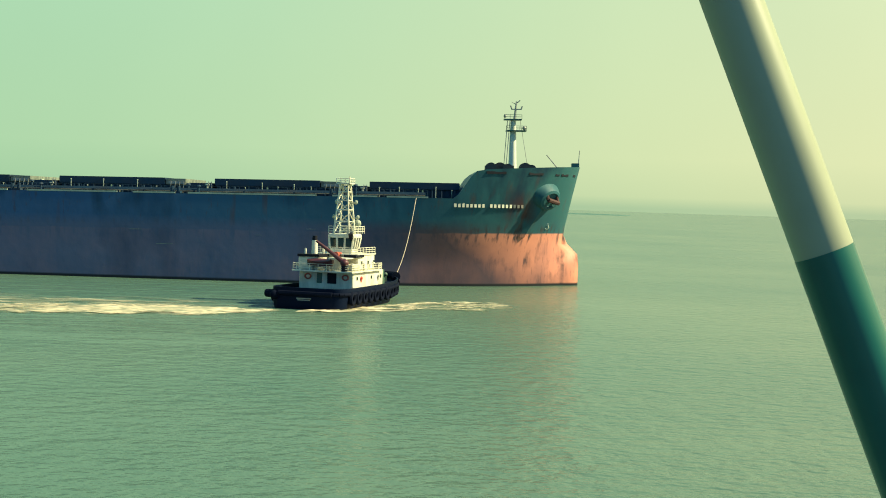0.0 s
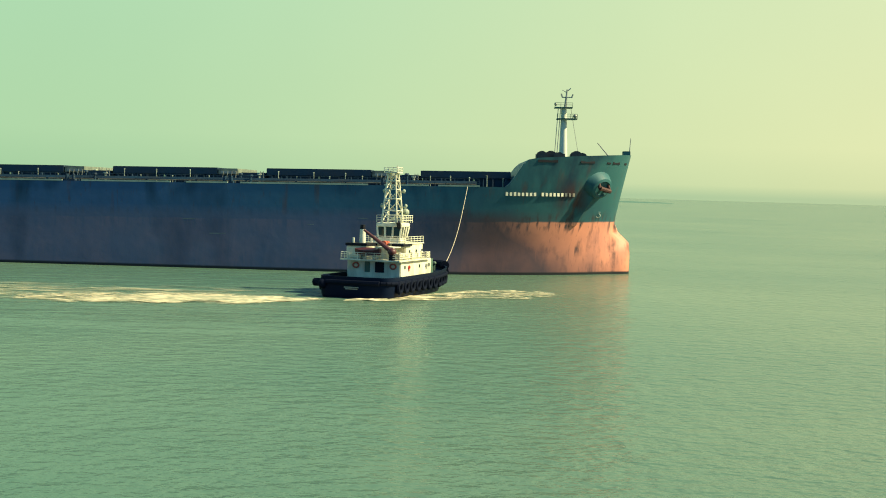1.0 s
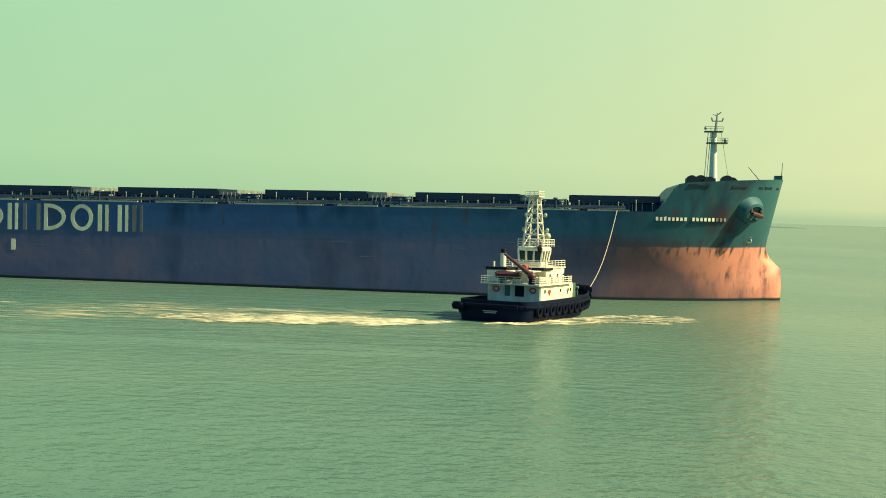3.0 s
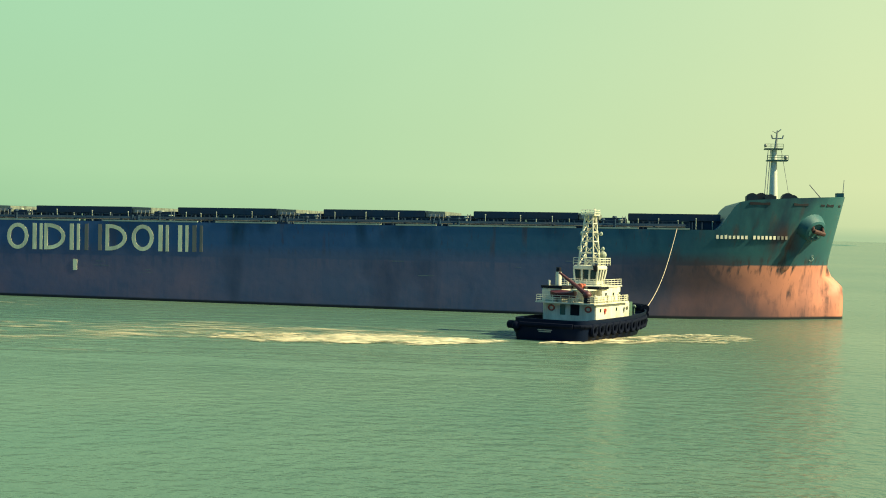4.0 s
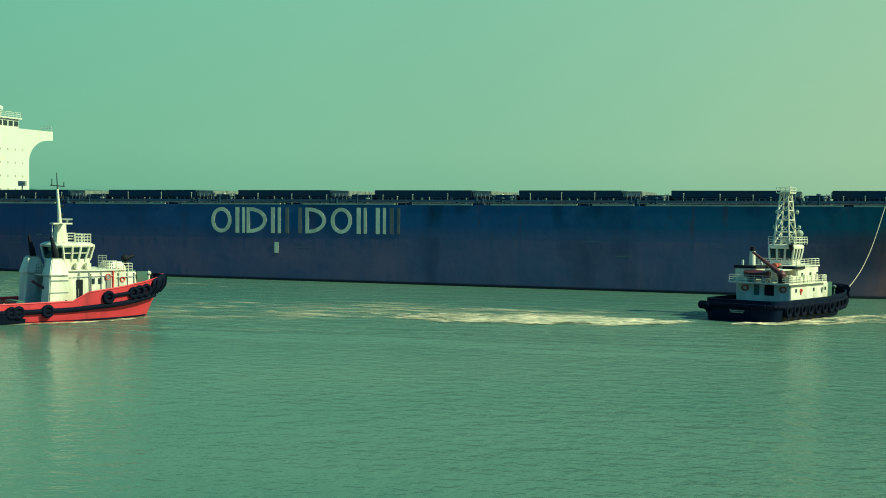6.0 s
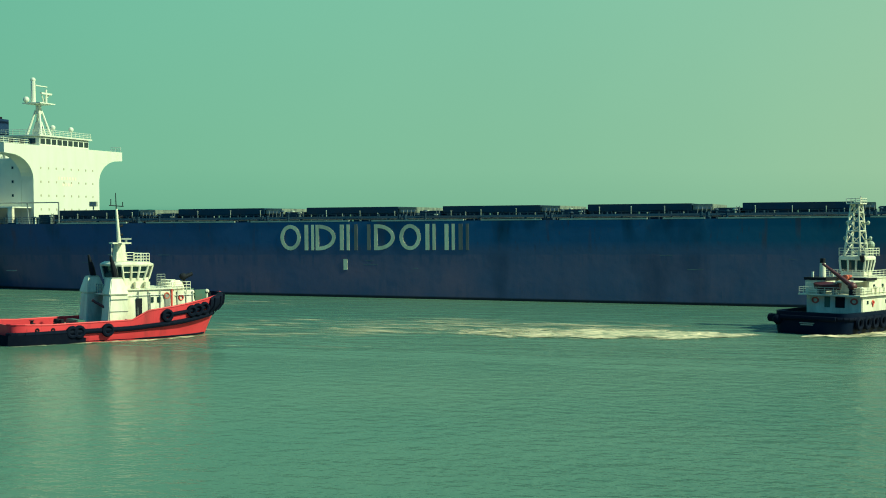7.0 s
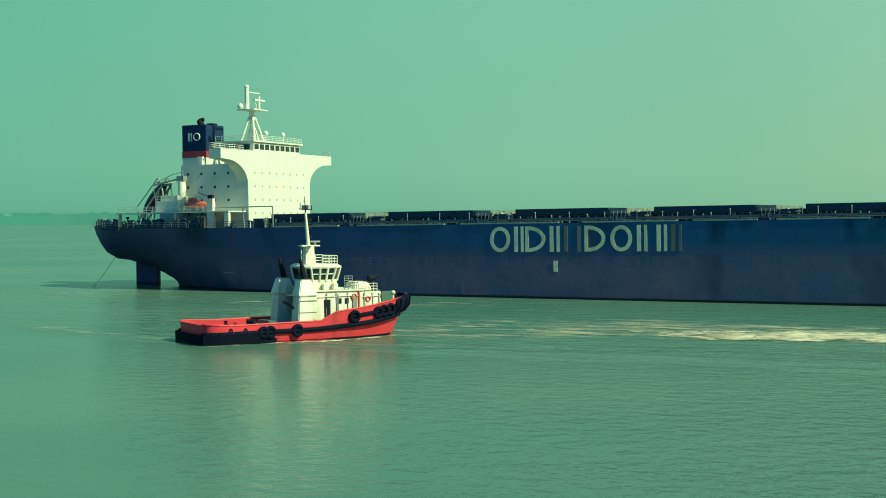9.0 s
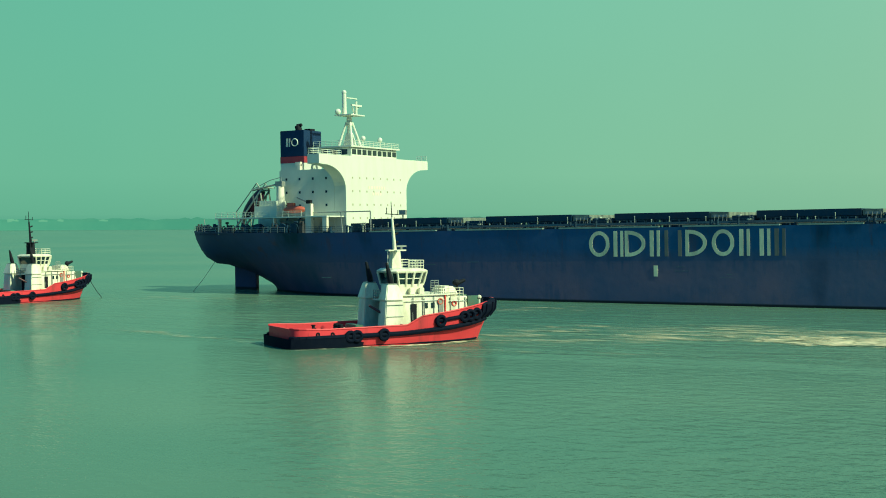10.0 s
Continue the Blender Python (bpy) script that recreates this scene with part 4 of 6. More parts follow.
    part("boat_deck", ud, WHITE, ship)
    for xx, w in ((-94.5, 0.7), (-102.5, 0.16), (-110, 0.16), (-115.8, 0.16), (-90.8, 0.5)):
        part("deck_post", Build().box(xx - w, xx + w, -17.5, -16.6, 13.0, 18.6 if xx == -94.5 else 16.0), CREAM, ship, bevel=0.05)
    part("post_lamp", Build().box(-95.0, -94.0, -17.4, -16.7, 18.6, 19.3), BLACK, ship)
    part("boom_rest", Build().tube((-94.5, -16.8, 16.9), (-81.0, -16.8, 16.9), 0.11).tube((-81, -16.8, 13), (-81, -16.8, 16.9), 0.13).tube((-87.2, -16.8, 13), (-87.6, -16.8, 16.9), 0.11), STEEL, ship)
    part("boat_deck_rail", Build().rail([(-116.4, -17.5, 16.25), (-96, -17.5, 16.25)], 1.0, 1.5, 0.045), WHITE, ship)
    rb = Build().ball((-99.5, -14.6, 17.6), 2.7, 0.9, 0.75, 14, 8).box(-101.0, -99.6, -15.0, -14.2, 17.8, 18.9)
    part("rescue_boat", rb, ORANGE, ship, "orange rescue boat in its cradle", smooth=True)
    part("boat_davit", Build().path([(-97.2, -13.5, 16.2), (-97.0, -13.7, 18.9), (-99.0, -14.6, 19.9)], 0.14), STEEL, ship)
    # provision crane and winch house
    wt = Build().tube((-103.6, -13.5, 16.2), (-103.6, -13.5, 22.2), 0.95, 0.75, 14).box(-105.6, -102.4, -14.6, -12.4, 17.0, 18.2)
    cr = part("provision_crane", wt, CREAM, ship, "cream pedestal crane on the after deck", smooth=True)
    jb = Build().tube((-110.3, -13.8, 21.6), (-103.2, -13.8, 22.9), 0.13).tube((-110.3, -13.2, 21.6), (-103.2, -13.2, 22.9), 0.13).box(-104.4, -102.8, -14.1, -12.9, 22.2, 23.2).path([(-109.8 + 0.95 * i, -13.8 if i % 2 else -13.2, 21.7 + 0.175 * i) for i in range(8)], 0.07).path([(-110.3, -13.5, 21.8), (-106, -13.5, 23.5), (-103.4, -13.5, 24.0), (-103.2, -13.5, 23.0)], 0.07)
    jb.tube((-110.2, -13.5, 21.6), (-110.2, -13.5, 19.6), 0.06)
    part("jib", jb, STEEL, cr)
    ph = Build().box(-108.4, -103.0, -15.6, -11.6, 16.3, 18.4).box(-107.6, -103.6, -15.0, -11.6, 18.4, 19.4)
    part("winch_house", ph, WHITE, ship, bevel=0.05)
    part("winch_rail", Build().rail([(-108.4, -15.5, 18.4), (-103.0, -15.5, 18.4)], 1.0, 1.3, 0.045), WHITE, ship)
    # free-fall lifeboat on its ramp at the stern
    fr = Build()
    for yy in (-6.2, -3.2):
        fr.tube((-120.8, yy, 13.6), (-113.6, yy, 21.9), 0.2, 0.2, 6).tube((-113.8, yy, 21.8), (-112.8, yy, 16), 0.16, 0.16, 6).tube((-118.4, yy, 13.4), (-118.4, yy, 16.4), 0.16, 0.16, 6)
        fr.tube((-116.2, yy, 13.4), (-114.4, yy, 20.8), 0.14, 0.14, 6).tube((-119.6, yy, 15.2), (-119.9, yy, 17.6), 0.12, 0.12, 6).tube((-119.9, yy, 17.6), (-114.6, yy, 23.4), 0.11, 0.11, 6).tube((-114.6, yy, 23.4), (-113.6, yy, 21.9), 0.14, 0.14, 6)
    fr.tube((-113.6, -6.2, 21.9), (-113.6, -3.2, 21.9), 0.2).tube((-120.8, -6.2, 13.7), (-120.8, -3.2, 13.7), 0.2).box(-114.8, -112.4, -6.4, -3.0, 22.3, 22.5)
    ramp = part("lifeboat_ramp", fr, PALE, ship, "pale steel launching ramp at the stern")
    lb = Build()
    rings = []
    for u in range(11):
        s = u / 10
        r = 1.3 * max(0.12, math.sin(math.pi * (0.06 + 0.88 * s)) ** 0.35)
        cx, cz = -118.9 + 4.7 * s, 16.7 + 5.2 * s
        rings.append([(cx - 0.66 * r * math.cos(a) * 1.0, -4.7 + 1.25 * r / 1.55 * math.sin(a), cz + 0.75 * r * math.cos(a)) for a in [2 * math.pi * k / 14 for k in range(14)]])
    lb.loft(rings)
    part("lifeboat", lb, DARKBOAT, ramp, "dark rust-red enclosed lifeboat", smooth=True)
    # stern gear
    rnd = random.Random(4)
    for xx in (-124.4, -123.0, -121.2, -117.5, -109.5, -106.2, -100.2, -97.5):
        yy = -half_breadth(xx, 13.1) + 1.6
        w = Build().tube((xx, yy - 0.7, 14.2), (xx, yy + 0.7, 14.2), 0.75, 0.75, 12).box(xx - 0.9, xx + 0.9, yy - 0.9, yy + 0.9, 13.2, 13.6)
        part("mooring_winch", w, HATCH, ship)
    for i in range(26):
        xx = -125.0 + i * 1.18 + rnd.uniform(-0.3, 0.3)
        yy = -half_breadth(xx, 13.1) + rnd.uniform(0.9, 1.5)
        h, w = rnd.uniform(0.8, 2.0), rnd.uniform(0.25, 0.7)
        g = Build().box(xx - w, xx + w, yy - 0.4, yy + 0.4, 13.1, 13.2 + h * 0.6, (0.1, 0.1, 0.05, 0.05))
        if i % 3 == 0:
            g.tube((xx, yy, 13.2), (xx, yy, 13.4 + h), 0.14, 0.14, 8).tube((xx - 0.3, yy, 13.4 + h), (xx + 0.3, yy, 13.4 + h), 0.2, 0.2, 8)
        elif i % 3 == 1:
            g.tube((xx - w * 0.6, yy, 13.2), (xx - w * 0.6, yy, 13.3 + h), 0.2, 0.2, 8).tube((xx + w * 0.6, yy, 13.2), (xx + w * 0.6, yy, 13.3 + h), 0.2, 0.2, 8)
        else:
            g.ring((xx, yy, 13.6 + h * 0.4), "y", 0.4, 0.12, 12, 5)
        part(("mooring_bitt", "fairlead", "rope_reel")[i % 3], g, DECK if i % 2 else HATCH, ship)
    part("stern_light", Build().tube((-125.6, -9, 13.5), (-126.0, -9, 16.2), 0.07).box(-126.4, -125.4, -9.2, -8.8, 14.8, 15.0), STEEL, ship)
    sr = Build()
    xs = [-126.2, -125.2, -124, -120, -115, -110, -104, -99]
    for a, b in zip(xs, xs[1:]):
        sr.rail([(a, -half_breadth(a, 13.1) + 0.15, sheer(a)), (b, -half_breadth(b, 13.1) + 0.15, sheer(b))], 1.0, 1.7, 0.04)
    part("stern_rail", sr, STEEL, ship)
    part("king_post", Build().tube((-78.6, -9, 13), (-78.6, -9, 16.6), 0.14).box(-79.3, -77.9, -9.3, -8.7, 16.2, 17.1), STEEL, ship)
    part("hanging_rope", Build().path([(-122.4, -10.2, 7.6), (-123.2, -11.4, 5.6), (-124.2, -12.2, 3.8), (-125.6, -13, 1.9), (-127.0, -13.6, 0.1)], 0.05), ROPE, ship)


SHIP = make_ship()


# ---------------- tugs ----------------
def tug_hull(length_aft, length_fwd, beam, table, low=-1.2):
    """Rings along the hull; table: height of the bulwark along the length."""
    xs = [-length_aft + d for d in (0, 0.25, 0.7, 1.4, 2.4, 4, 6, 8, 10, 12, 13.4, 14, 15.4, 17, 18.5, 20)] + [length_fwd - d for d in (5.5, 4.2, 3.0, 2.0, 1.2, 0.6, 0.2, 0)]
    xs = sorted(set(x for x in xs))
    rings = []
    for x in xs:
        top = lerp_table(table, x)
        side = []
        for k in (0, 0.25, 0.45, 0.65, 0.82, 1.0):
            z = low + (top - low) * k
            s = length_fwd - 2.6 * (1 - (z - low) / (table[-1][1] - low)) if x > 0 else 0
            xx = x if x <= 0 else x * s / length_fwd
            u = max(0.0, (s - xx) / (9.5 if z > 1.5 else 12.0)) if x > 0 else 1.0
            b = beam / 2 * (1 - (1 - min(1, u)) ** 2.3) ** 0.6
            a = max(0.0, min(1.0, (x + length_aft) / 2.2))
            b *= 0.72 + 0.28 * (1 - (1 - a) ** 2) ** 0.5
            b *= 0.90 + 0.10 * min(1.0, (z - low) / 2.2)
            side.append((xx, b, z))
        rings.append([(p, -q, r) for p, q, r in side] + [(p, q, r) for p, q, r in side[::-1]])
    return rings


def hollow_hull(rings, depth, rim=0.22):
    """The hull's rings with a bulwark of real thickness round a sunken deck."""
    out = []
    for i, r in enumerate(rings):
        x, y, z = r[5]
        w = max(0.04, -y - rim)
        sink = 0.01 if i < 2 else depth
        out.append(r[:6] + [(x, -w, z), (x, -w, z - sink), (x, w, z - sink), (x, w, z)] + r[6:])
    return out


def outer(rings, x, k, grow=0.0):
    """A place on the starboard side of a lofted hull, at level k."""
    pts = [r[k] for r in rings]
    xs = [p[0] for p in pts]
    return Vector((x, float(np.interp(x, xs, [p[1] for p in pts])) - grow, float(np.interp(x, xs, [p[2] for p in pts]))))


def tyre(name, c, parent, R=0.55):
    part(name, Build().ring(c, "y", R, 0.22, 14, 7), RUBBER, parent, smooth=True)


def make_red_tug():
    tug = new("harbour_tug")
    tagged(tug, "red harbour tug with white deckhouse and black tyre fenders", "tug", "harbour tugs")
    table = [(-13, 2.15), (-9, 2.0), (0.4, 2.15), (2.4, 3.1), (6, 3.5), (13.5, 4.6)]
    rings = tug_hull(13, 13.5, 9.6, table)
    part("hull", Build().loft(hollow_hull(rings, 0.75)), TUG_RED, tug, "bright red hull, scuffed along the waterline", smooth=True)
    n = len(rings[0])
    dk = Build()
    for a, b in zip(rings[2:], rings[3:]):
        za, zb = a[5][2] - 0.74, b[5][2] - 0.74
        dk.add([(a[5][0], a[5][1] + 0.25, za + 0.01), (b[5][0], b[5][1] + 0.25, zb + 0.01), (b[5][0], -b[5][1] - 0.25, zb + 0.01), (a[5][0], -a[5][1] - 0.25, za + 0.01)], [(0, 1, 2, 3)])
    part("deck", dk, DECK, tug)
    # bulwark cap, strakes, fenders
    cap = Build()
    for s in (1, -1):
        cap.path([(r[5][0], s * (r[5][1] + 0.05), r[5][2] + 0.04) for r in rings], 0.11)
    part("bulwark_cap", cap, TUG_RED, tug)
    for s in (1, -1):
        st = Build().path([(r[3][0], s * (r[3][1] - 0.08), lerp_table([(-13, 1.1), (0, 1.3), (6, 1.75), (13.5, 2.7)], r[3][0])) for r in rings if r[3][0] < 12], 0.27, 8)
        part("rubbing_strake", st, RUBBER, tug)
        lo = Build().path([(r[4][0], s * (r[4][1] - 0.06), r[4][2] + 0.05) for r in rings if 2.6 < r[4][0] < 12.5], 0.22, 8)
        part("upper_strake", lo, RUBBER, tug)
    sf = Build()
    aft = [r for r in rings if r[0][0] < -4.0]
    strip = []
    for r in aft[::-1]:
        fall = max(0.0, min(1.0, (-4.0 - r[0][0]) / 3.0))
        strip.append([(r[k][0] - (0.5 if r[k][0] < -12.5 else 0), r[k][1] - 0.34 * fall - 0.04, r[k][2] if k < 3 else r[2][2] + (r[3][2] + 0.15 - r[2][2]) * fall) for k in (0, 1, 2, 3)])
    for r in aft:
        fall = max(0.0, min(1.0, (-4.0 - r[0][0]) / 3.0))
        strip.append([(r[k][0] - (0.5 if r[k][0] < -12.5 else 0), -r[k][1] + 0.34 * fall + 0.04, r[k][2] if k < 3 else r[2][2] + (r[3][2] + 0.15 - r[2][2]) * fall) for k in (0, 1, 2, 3)])
    sf.loft(strip, closed=False)
    part("stern_fender", sf, RUBBER, tug, "thick black rubber round the stern", smooth=True)
    for s in (1, -1):
        wl = Build().path([(r[1][0], s * (r[1][1] - 0.02), 0.16) for r in rings if -5.5 < r[1][0] < 11], 0.12, 6)
        part("waterline_strake", wl, RUBBER, tug)
    # one thick moulded fender round the stem, hung with ribs
    pad = []
    for i in range(15):
        a = -1.35 + 2.7 * i / 14
        c, q = math.cos(a), math.sin(a)
        drop = 0.55 * (1 - c)
        pad.append([((9.7 - back) + (3.3 + out) * c, (3.0 + out) * q, z - drop) for out, z, back in
                    ((0.0, 4.75, 0.0), (0.45, 4.7, 0.0), (0.62, 4.4, 0.0), (0.62, 3.7, 0.1), (0.42, 3.1, 0.4), (0.1, 2.5, 0.8), (-0.25, 2.4, 0.9), (-0.3, 3.6, 0.3))])
    stem = part("bow_fender", Build().loft(pad), RUBBER, tug, "thick black rubber round the bow", smooth=True)
    for i in range(9):
        a = -1.2 + 2.4 * i / 8
        c, q = math.cos(a), math.sin(a)
        part("fender_rib", Build().path([(9.7 + 3.98 * c, 3.68 * q, 4.55 - 0.55 * (1 - c)), (9.6 + 3.98 * c, 3.68 * q, 3.6 - 0.55 * (1 - c)), (9.2 + 3.7 * c, 3.4 * q, 2.8 - 0.55 * (1 - c))], 0.10, 6), RUBBER, stem)
    for s in (1, -1):
        for x, k, R in ((-6.6, 3, 0.48), (-5.8, 3, 0.5), (-2.6, 3, 0.52), (4.4, 4, 0.52), (7.6, 4, 0.46), (8.5, 4, 0.5), (9.5, 4, 0.5)):
            c = outer(rings, x, k, 0.22)
            if k == 3:
                c.z = lerp_table([(-13, 1.1), (0, 1.3), (6, 1.75)], x)
            tyre("tyre_fender", (c.x, s * c.y, c.z), tug, R)
    for s in (1, -1):
        for x in (-10.3, -8.6):
            c = outer(rings, x, 5, 0.0)
            part("freeing_port", Build().ring((c.x, s * (c.y - 0.02), c.z - 0.5), "y", 0.16, 0.09, 12, 5), BLACK, tug)
    # deckhouse
    hs = Build().box(-0.6, 5.6, -3.0, 3.0, 1.3, 5.4, (0, 0.2, 0.15, 0.15)).box(5.3, 8.5, -2.6, 2.6, 2.4, 5.1, (0, 0.6, 0.2, 0.2))
    house = part("deckhouse", hs, TUG_WHITE, tug, "white steel deckhouse with rounded corners", bevel=0.12, dx=0.9)
    for x in (2.6, 3.5):
        part("porthole", Build().box(x - 0.22, x + 0.22, -2.98, -2.84, 3.9, 4.5), GLASS, house, dx=0.9)
    part("porthole", Build().ring((6.4, -2.5, 4.3), "y", 0.26, 0.09, 14, 5), RED, house, dx=0.9)
    part("door", Build().box(0.7, 1.4, -3.03, -2.86, 2.4, 4.4), BLACK, house, "dark open doorway in the house side", dx=0.9)
    part("door", Build().box(4.2, 4.75, -3.03, -2.86, 3.1, 4.7), STEEL, house, dx=0.9)
    for x in (1.0, 2.2, 3.6, 5.9, 7.0):
        y = -2.99 if x < 5 else -2.56
        part("wall_seam", Build().box(x - 0.03, x + 0.03, y - 0.03, y + 0.05, 2.9, 5.2), STEEL, house, dx=0.9)
    part("grab_rail", Build().tube((-0.4, -3.05, 4.75), (5.2, -2.95, 4.75), 0.04).tube((5.5, -2.66, 4.6), (8.0, -2.5, 4.6), 0.04), STEEL, house, dx=0.9)
    part("red_stripe", Build().box(4.95, 5.1, -3.02, -2.85, 3.4, 5.4), RED, house, dx=0.9)
    part("house_rail", Build().rail([(5.6, -2.3, 5.1), (7.7, -2.2, 5.1), (7.7, 2.2, 5.1)], 0.95, 0.9, 0.04).rail([(5.6, -2.6, 5.4), (3.8, -2.7, 5.4)], 0.95, 0.9, 0.04), TUG_WHITE, house, dx=0.9)
    part("canvas_cover", Build().box(5.4, 7.4, -1.8, 1.8, 5.1, 6.2, (0.2, 0.4, 0.3, 0.3)), CREAM, house, bevel=0.15, dx=0.9)
    part("fire_monitor", Build().tube((7.6, -0.8, 5.1), (7.6, -0.8, 6.5), 0.16).tube((7.6, -0.8, 6.5), (8.6, -0.9, 6.9), 0.28, 0.2, 10).ball((7.5, -0.8, 6.6), 0.45, 0.4, 0.4), BLACK, house, dx=0.9)
    for s in (1, -1):
        cs = Build().box(-2.4, 0.0, min(s * 1.9, s * 4.0), max(s * 1.9, s * 4.0), 1.3, 4.9, (0.25, 0.0, 0.1, 0.1)).box(-2.3, 0.0, min(s * 1.85, s * 4.1), max(s * 1.85, s * 4.1), 4.9, 6.7, (0.45, 0.55, 0.5, 0.5))
        cas = part("funnel_casing", cs, TUG_WHITE, tug, "white tapered engine casing", bevel=0.1, dx=0.3)
        pp = Build().tube((-1.0, s * 2.9, 6.4), (-1.25, s * 2.9, 7.5), 0.32, 0.34, 10).tube((-1.25, s * 2.9, 7.5), (-1.65, s * 2.9, 9.1), 0.34, 0.12, 10)
        part("exhaust_pipe", pp, BLACK, cas, dx=0.3)
        for z in (3.1, 4.4):
            part("casing_seam", Build().box(-2.35 + (z - 1.3) * 0.07, -0.1, s * 3.99 - 0.035, s * 3.99 + 0.02, z, z + 0.05), STEEL, cas, dx=0.3)
        part("casing_cap", Build().box(-1.75, -0.62, s * 2.98 - 0.55, s * 2.98 + 0.55, 6.68, 6.78), STEEL, cas, dx=0.3)
        part("casing_louvre", Build().box(-1.7, -0.6, s * 3.74 - 0.03, s * 3.74 + 0.03, 5.5, 6.0), STEEL, cas, dx=0.3)
    # black sheet: the doorway, widened to stand for shade between the casings
    part("aft_doorway_shade", Build().box(-0.68, -0.58, -1.68, 1.68, 1.4, 4.72), BLACK, tug, dx=0.9)
    part("aft_rail", Build().rail([(-1.9, -1.6, 4.9), (-1.9, 1.6, 4.9)], 1.0, 0.7, 0.05), STEEL, tug, dx=0.9)
    part("aft_platform", Build().box(-2.0, -0.6, -1.7, 1.7, 4.75, 4.9), TUG_WHITE, tug, dx=0.9)
    part("house_coping", Build().box(-0.7, 5.65, -3.06, 3.06, 5.32, 5.46), TUG_WHITE, house, dx=0.9)
    for x, z in ((1.0, 5.9), (2.2, 5.9)):
        part("wall_locker", Build().box(x - 0.3, x + 0.3, -2.75, -2.3, 5.46, 6.2), TUG_WHITE, tug, bevel=0.05, dx=0.9)
    for x in (0.9, 2.4, 5.9, 7.8):
        part("wall_pipe", Build().tube((x, -3.02 if x < 5 else -2.62, 2.6), (x, -2.92 if x < 5 else -2.5, 5.0), 0.05), STEEL, tug, dx=0.9)
    part("house_ladder", Build().rail([(3.2, -2.95, 5.4), (4.2, -2.9, 5.4)], 1.6, 0.5, 0.04, 6), STEEL, tug, dx=0.9)
    part("life_ring", Build().ring((4.4, -2.98, 4.6), "y", 0.3, 0.09, 14, 6), ORANGE, house, dx=0.9)
    # wheelhouse with windows that lean out
    wheel = new("wheelhouse")
    wheel.parent = tug
    sec = lambda z, x0, x1, w: [(x0, -w * 0.8, z), (x0 + 0.5, -w, z), (x1 - 1.0, -w, z), (x1, -w * 0.6, z), (x1, w * 0.6, z), (x1 - 1.0, w, z), (x0 + 0.5, w, z), (x0, w * 0.8, z)]
    body = Build().loft([sec(5.4, -0.9, 3.0, 2.2), sec(6.62, -0.93, 3.05, 2.22)])
    part("lower_wall", body, TUG_WHITE, wheel, bevel=0.05, dx=0.9)
    part("glazing", Build().loft([sec(6.5, -0.86, 2.95, 2.15), sec(7.9, -1.15, 3.35, 2.4)]), GLASS, wheel, dx=0.9)
    part("roof", Build().loft([sec(7.86, -1.2, 3.40, 2.46), sec(7.98, -1.35, 3.55, 2.55), sec(8.1, -1.35, 3.55, 2.55), sec(8.38, -0.9, 3.0, 2.1)]), TUG_WHITE, wheel, bevel=0.06, dx=0.9)
    s0, s1 = sec(6.45, -0.9, 3.0, 2.2), sec(7.95, -1.2, 3.4, 2.45)
    for a, b in zip(s0, s1):
        part("window_post", Build().tube(a, b, 0.14, 0.14, 6), TUG_WHITE, wheel, dx=0.9)
    for f in (0.36, 0.68):
        for sgn in (1, -1):
            p0 = Vector(s0[1 if sgn > 0 else 6]).lerp(Vector(s0[2 if sgn > 0 else 5]), f)
            p1 = Vector(s1[1 if sgn > 0 else 6]).lerp(Vector(s1[2 if sgn > 0 else 5]), f)
            part("window_post", Build().tube(p0, p1, 0.14, 0.14, 6), TUG_WHITE, wheel, dx=0.9)
    for f in (0.33, 0.67):
        part("window_post", Build().tube(Vector(s0[3]).lerp(Vector(s0[4]), f), Vector(s1[3]).lerp(Vector(s1[4]), f), 0.15, 0.15, 6), TUG_WHITE, wheel, dx=0.9)
    for sgn in (1, -1):
        part("window_bar", Build().tube((-0.6, sgn * 2.33, 7.25), (2.1, sgn * 2.33, 7.25), 0.06, 0.06, 6), TUG_WHITE, wheel, dx=0.9)
    part("roof_rail", Build().rail([(0.9, -1.9, 8.35), (2.8, -1.9, 8.35), (2.8, 1.9, 8.35), (0.9, 1.9, 8.35)], 0.95, 0.8, 0.05), TUG_WHITE, wheel, dx=0.9)
    # mast
    ms = Build().box(-0.5, 0.7, -0.55, 0.55, 8.4, 10.4, (0.15, 0.1, 0.15, 0.15)).tube((0.1, 0, 10.2), (-0.25, 0, 14.2), 0.24, 0.13, 10)
    mast = part("mast", ms, TUG_WHITE, tug, "white pole mast with crosstree and aerials", dx=0.9)
    ct = Build().box(-0.9, 1.3, -0.5, 0.5, 10.35, 10.5).box(-0.2, 0.2, -1.3, 1.3, 10.3, 10.45).tube((-0.8, 0, 8.3), (-0.8, 0, 10.4), 0.06)
    part("crosstree", ct, TUG_WHITE, mast, dx=0.9)
    tm = Build().tube((-0.25, 0, 14.1), (-0.35, 0, 16.0), 0.07, 0.04).tube((-1.1, 0, 14.6), (0.6, 0, 14.5), 0.05).tube((-0.9, 0, 14.6), (-0.9, 0, 15.3), 0.05).tube((0.5, 0, 14.5), (0.5, 0, 15.0), 0.05)
    part("aerial", tm, BLACK, mast, dx=0.9)
    for z in (11.2, 12.2, 13.2):
        part("mast_light", Build().tube((-0.1, 0, z), (0.5, 0, z + 0.2), 0.13), BLACK, mast, dx=0.9)
    part("radar", Build().tube((0.9, 0, 10.5), (0.9, 0, 10.8), 0.14).box(0.3, 1.5, -0.12, 0.12, 10.8, 10.98), STEEL, mast, dx=0.9)
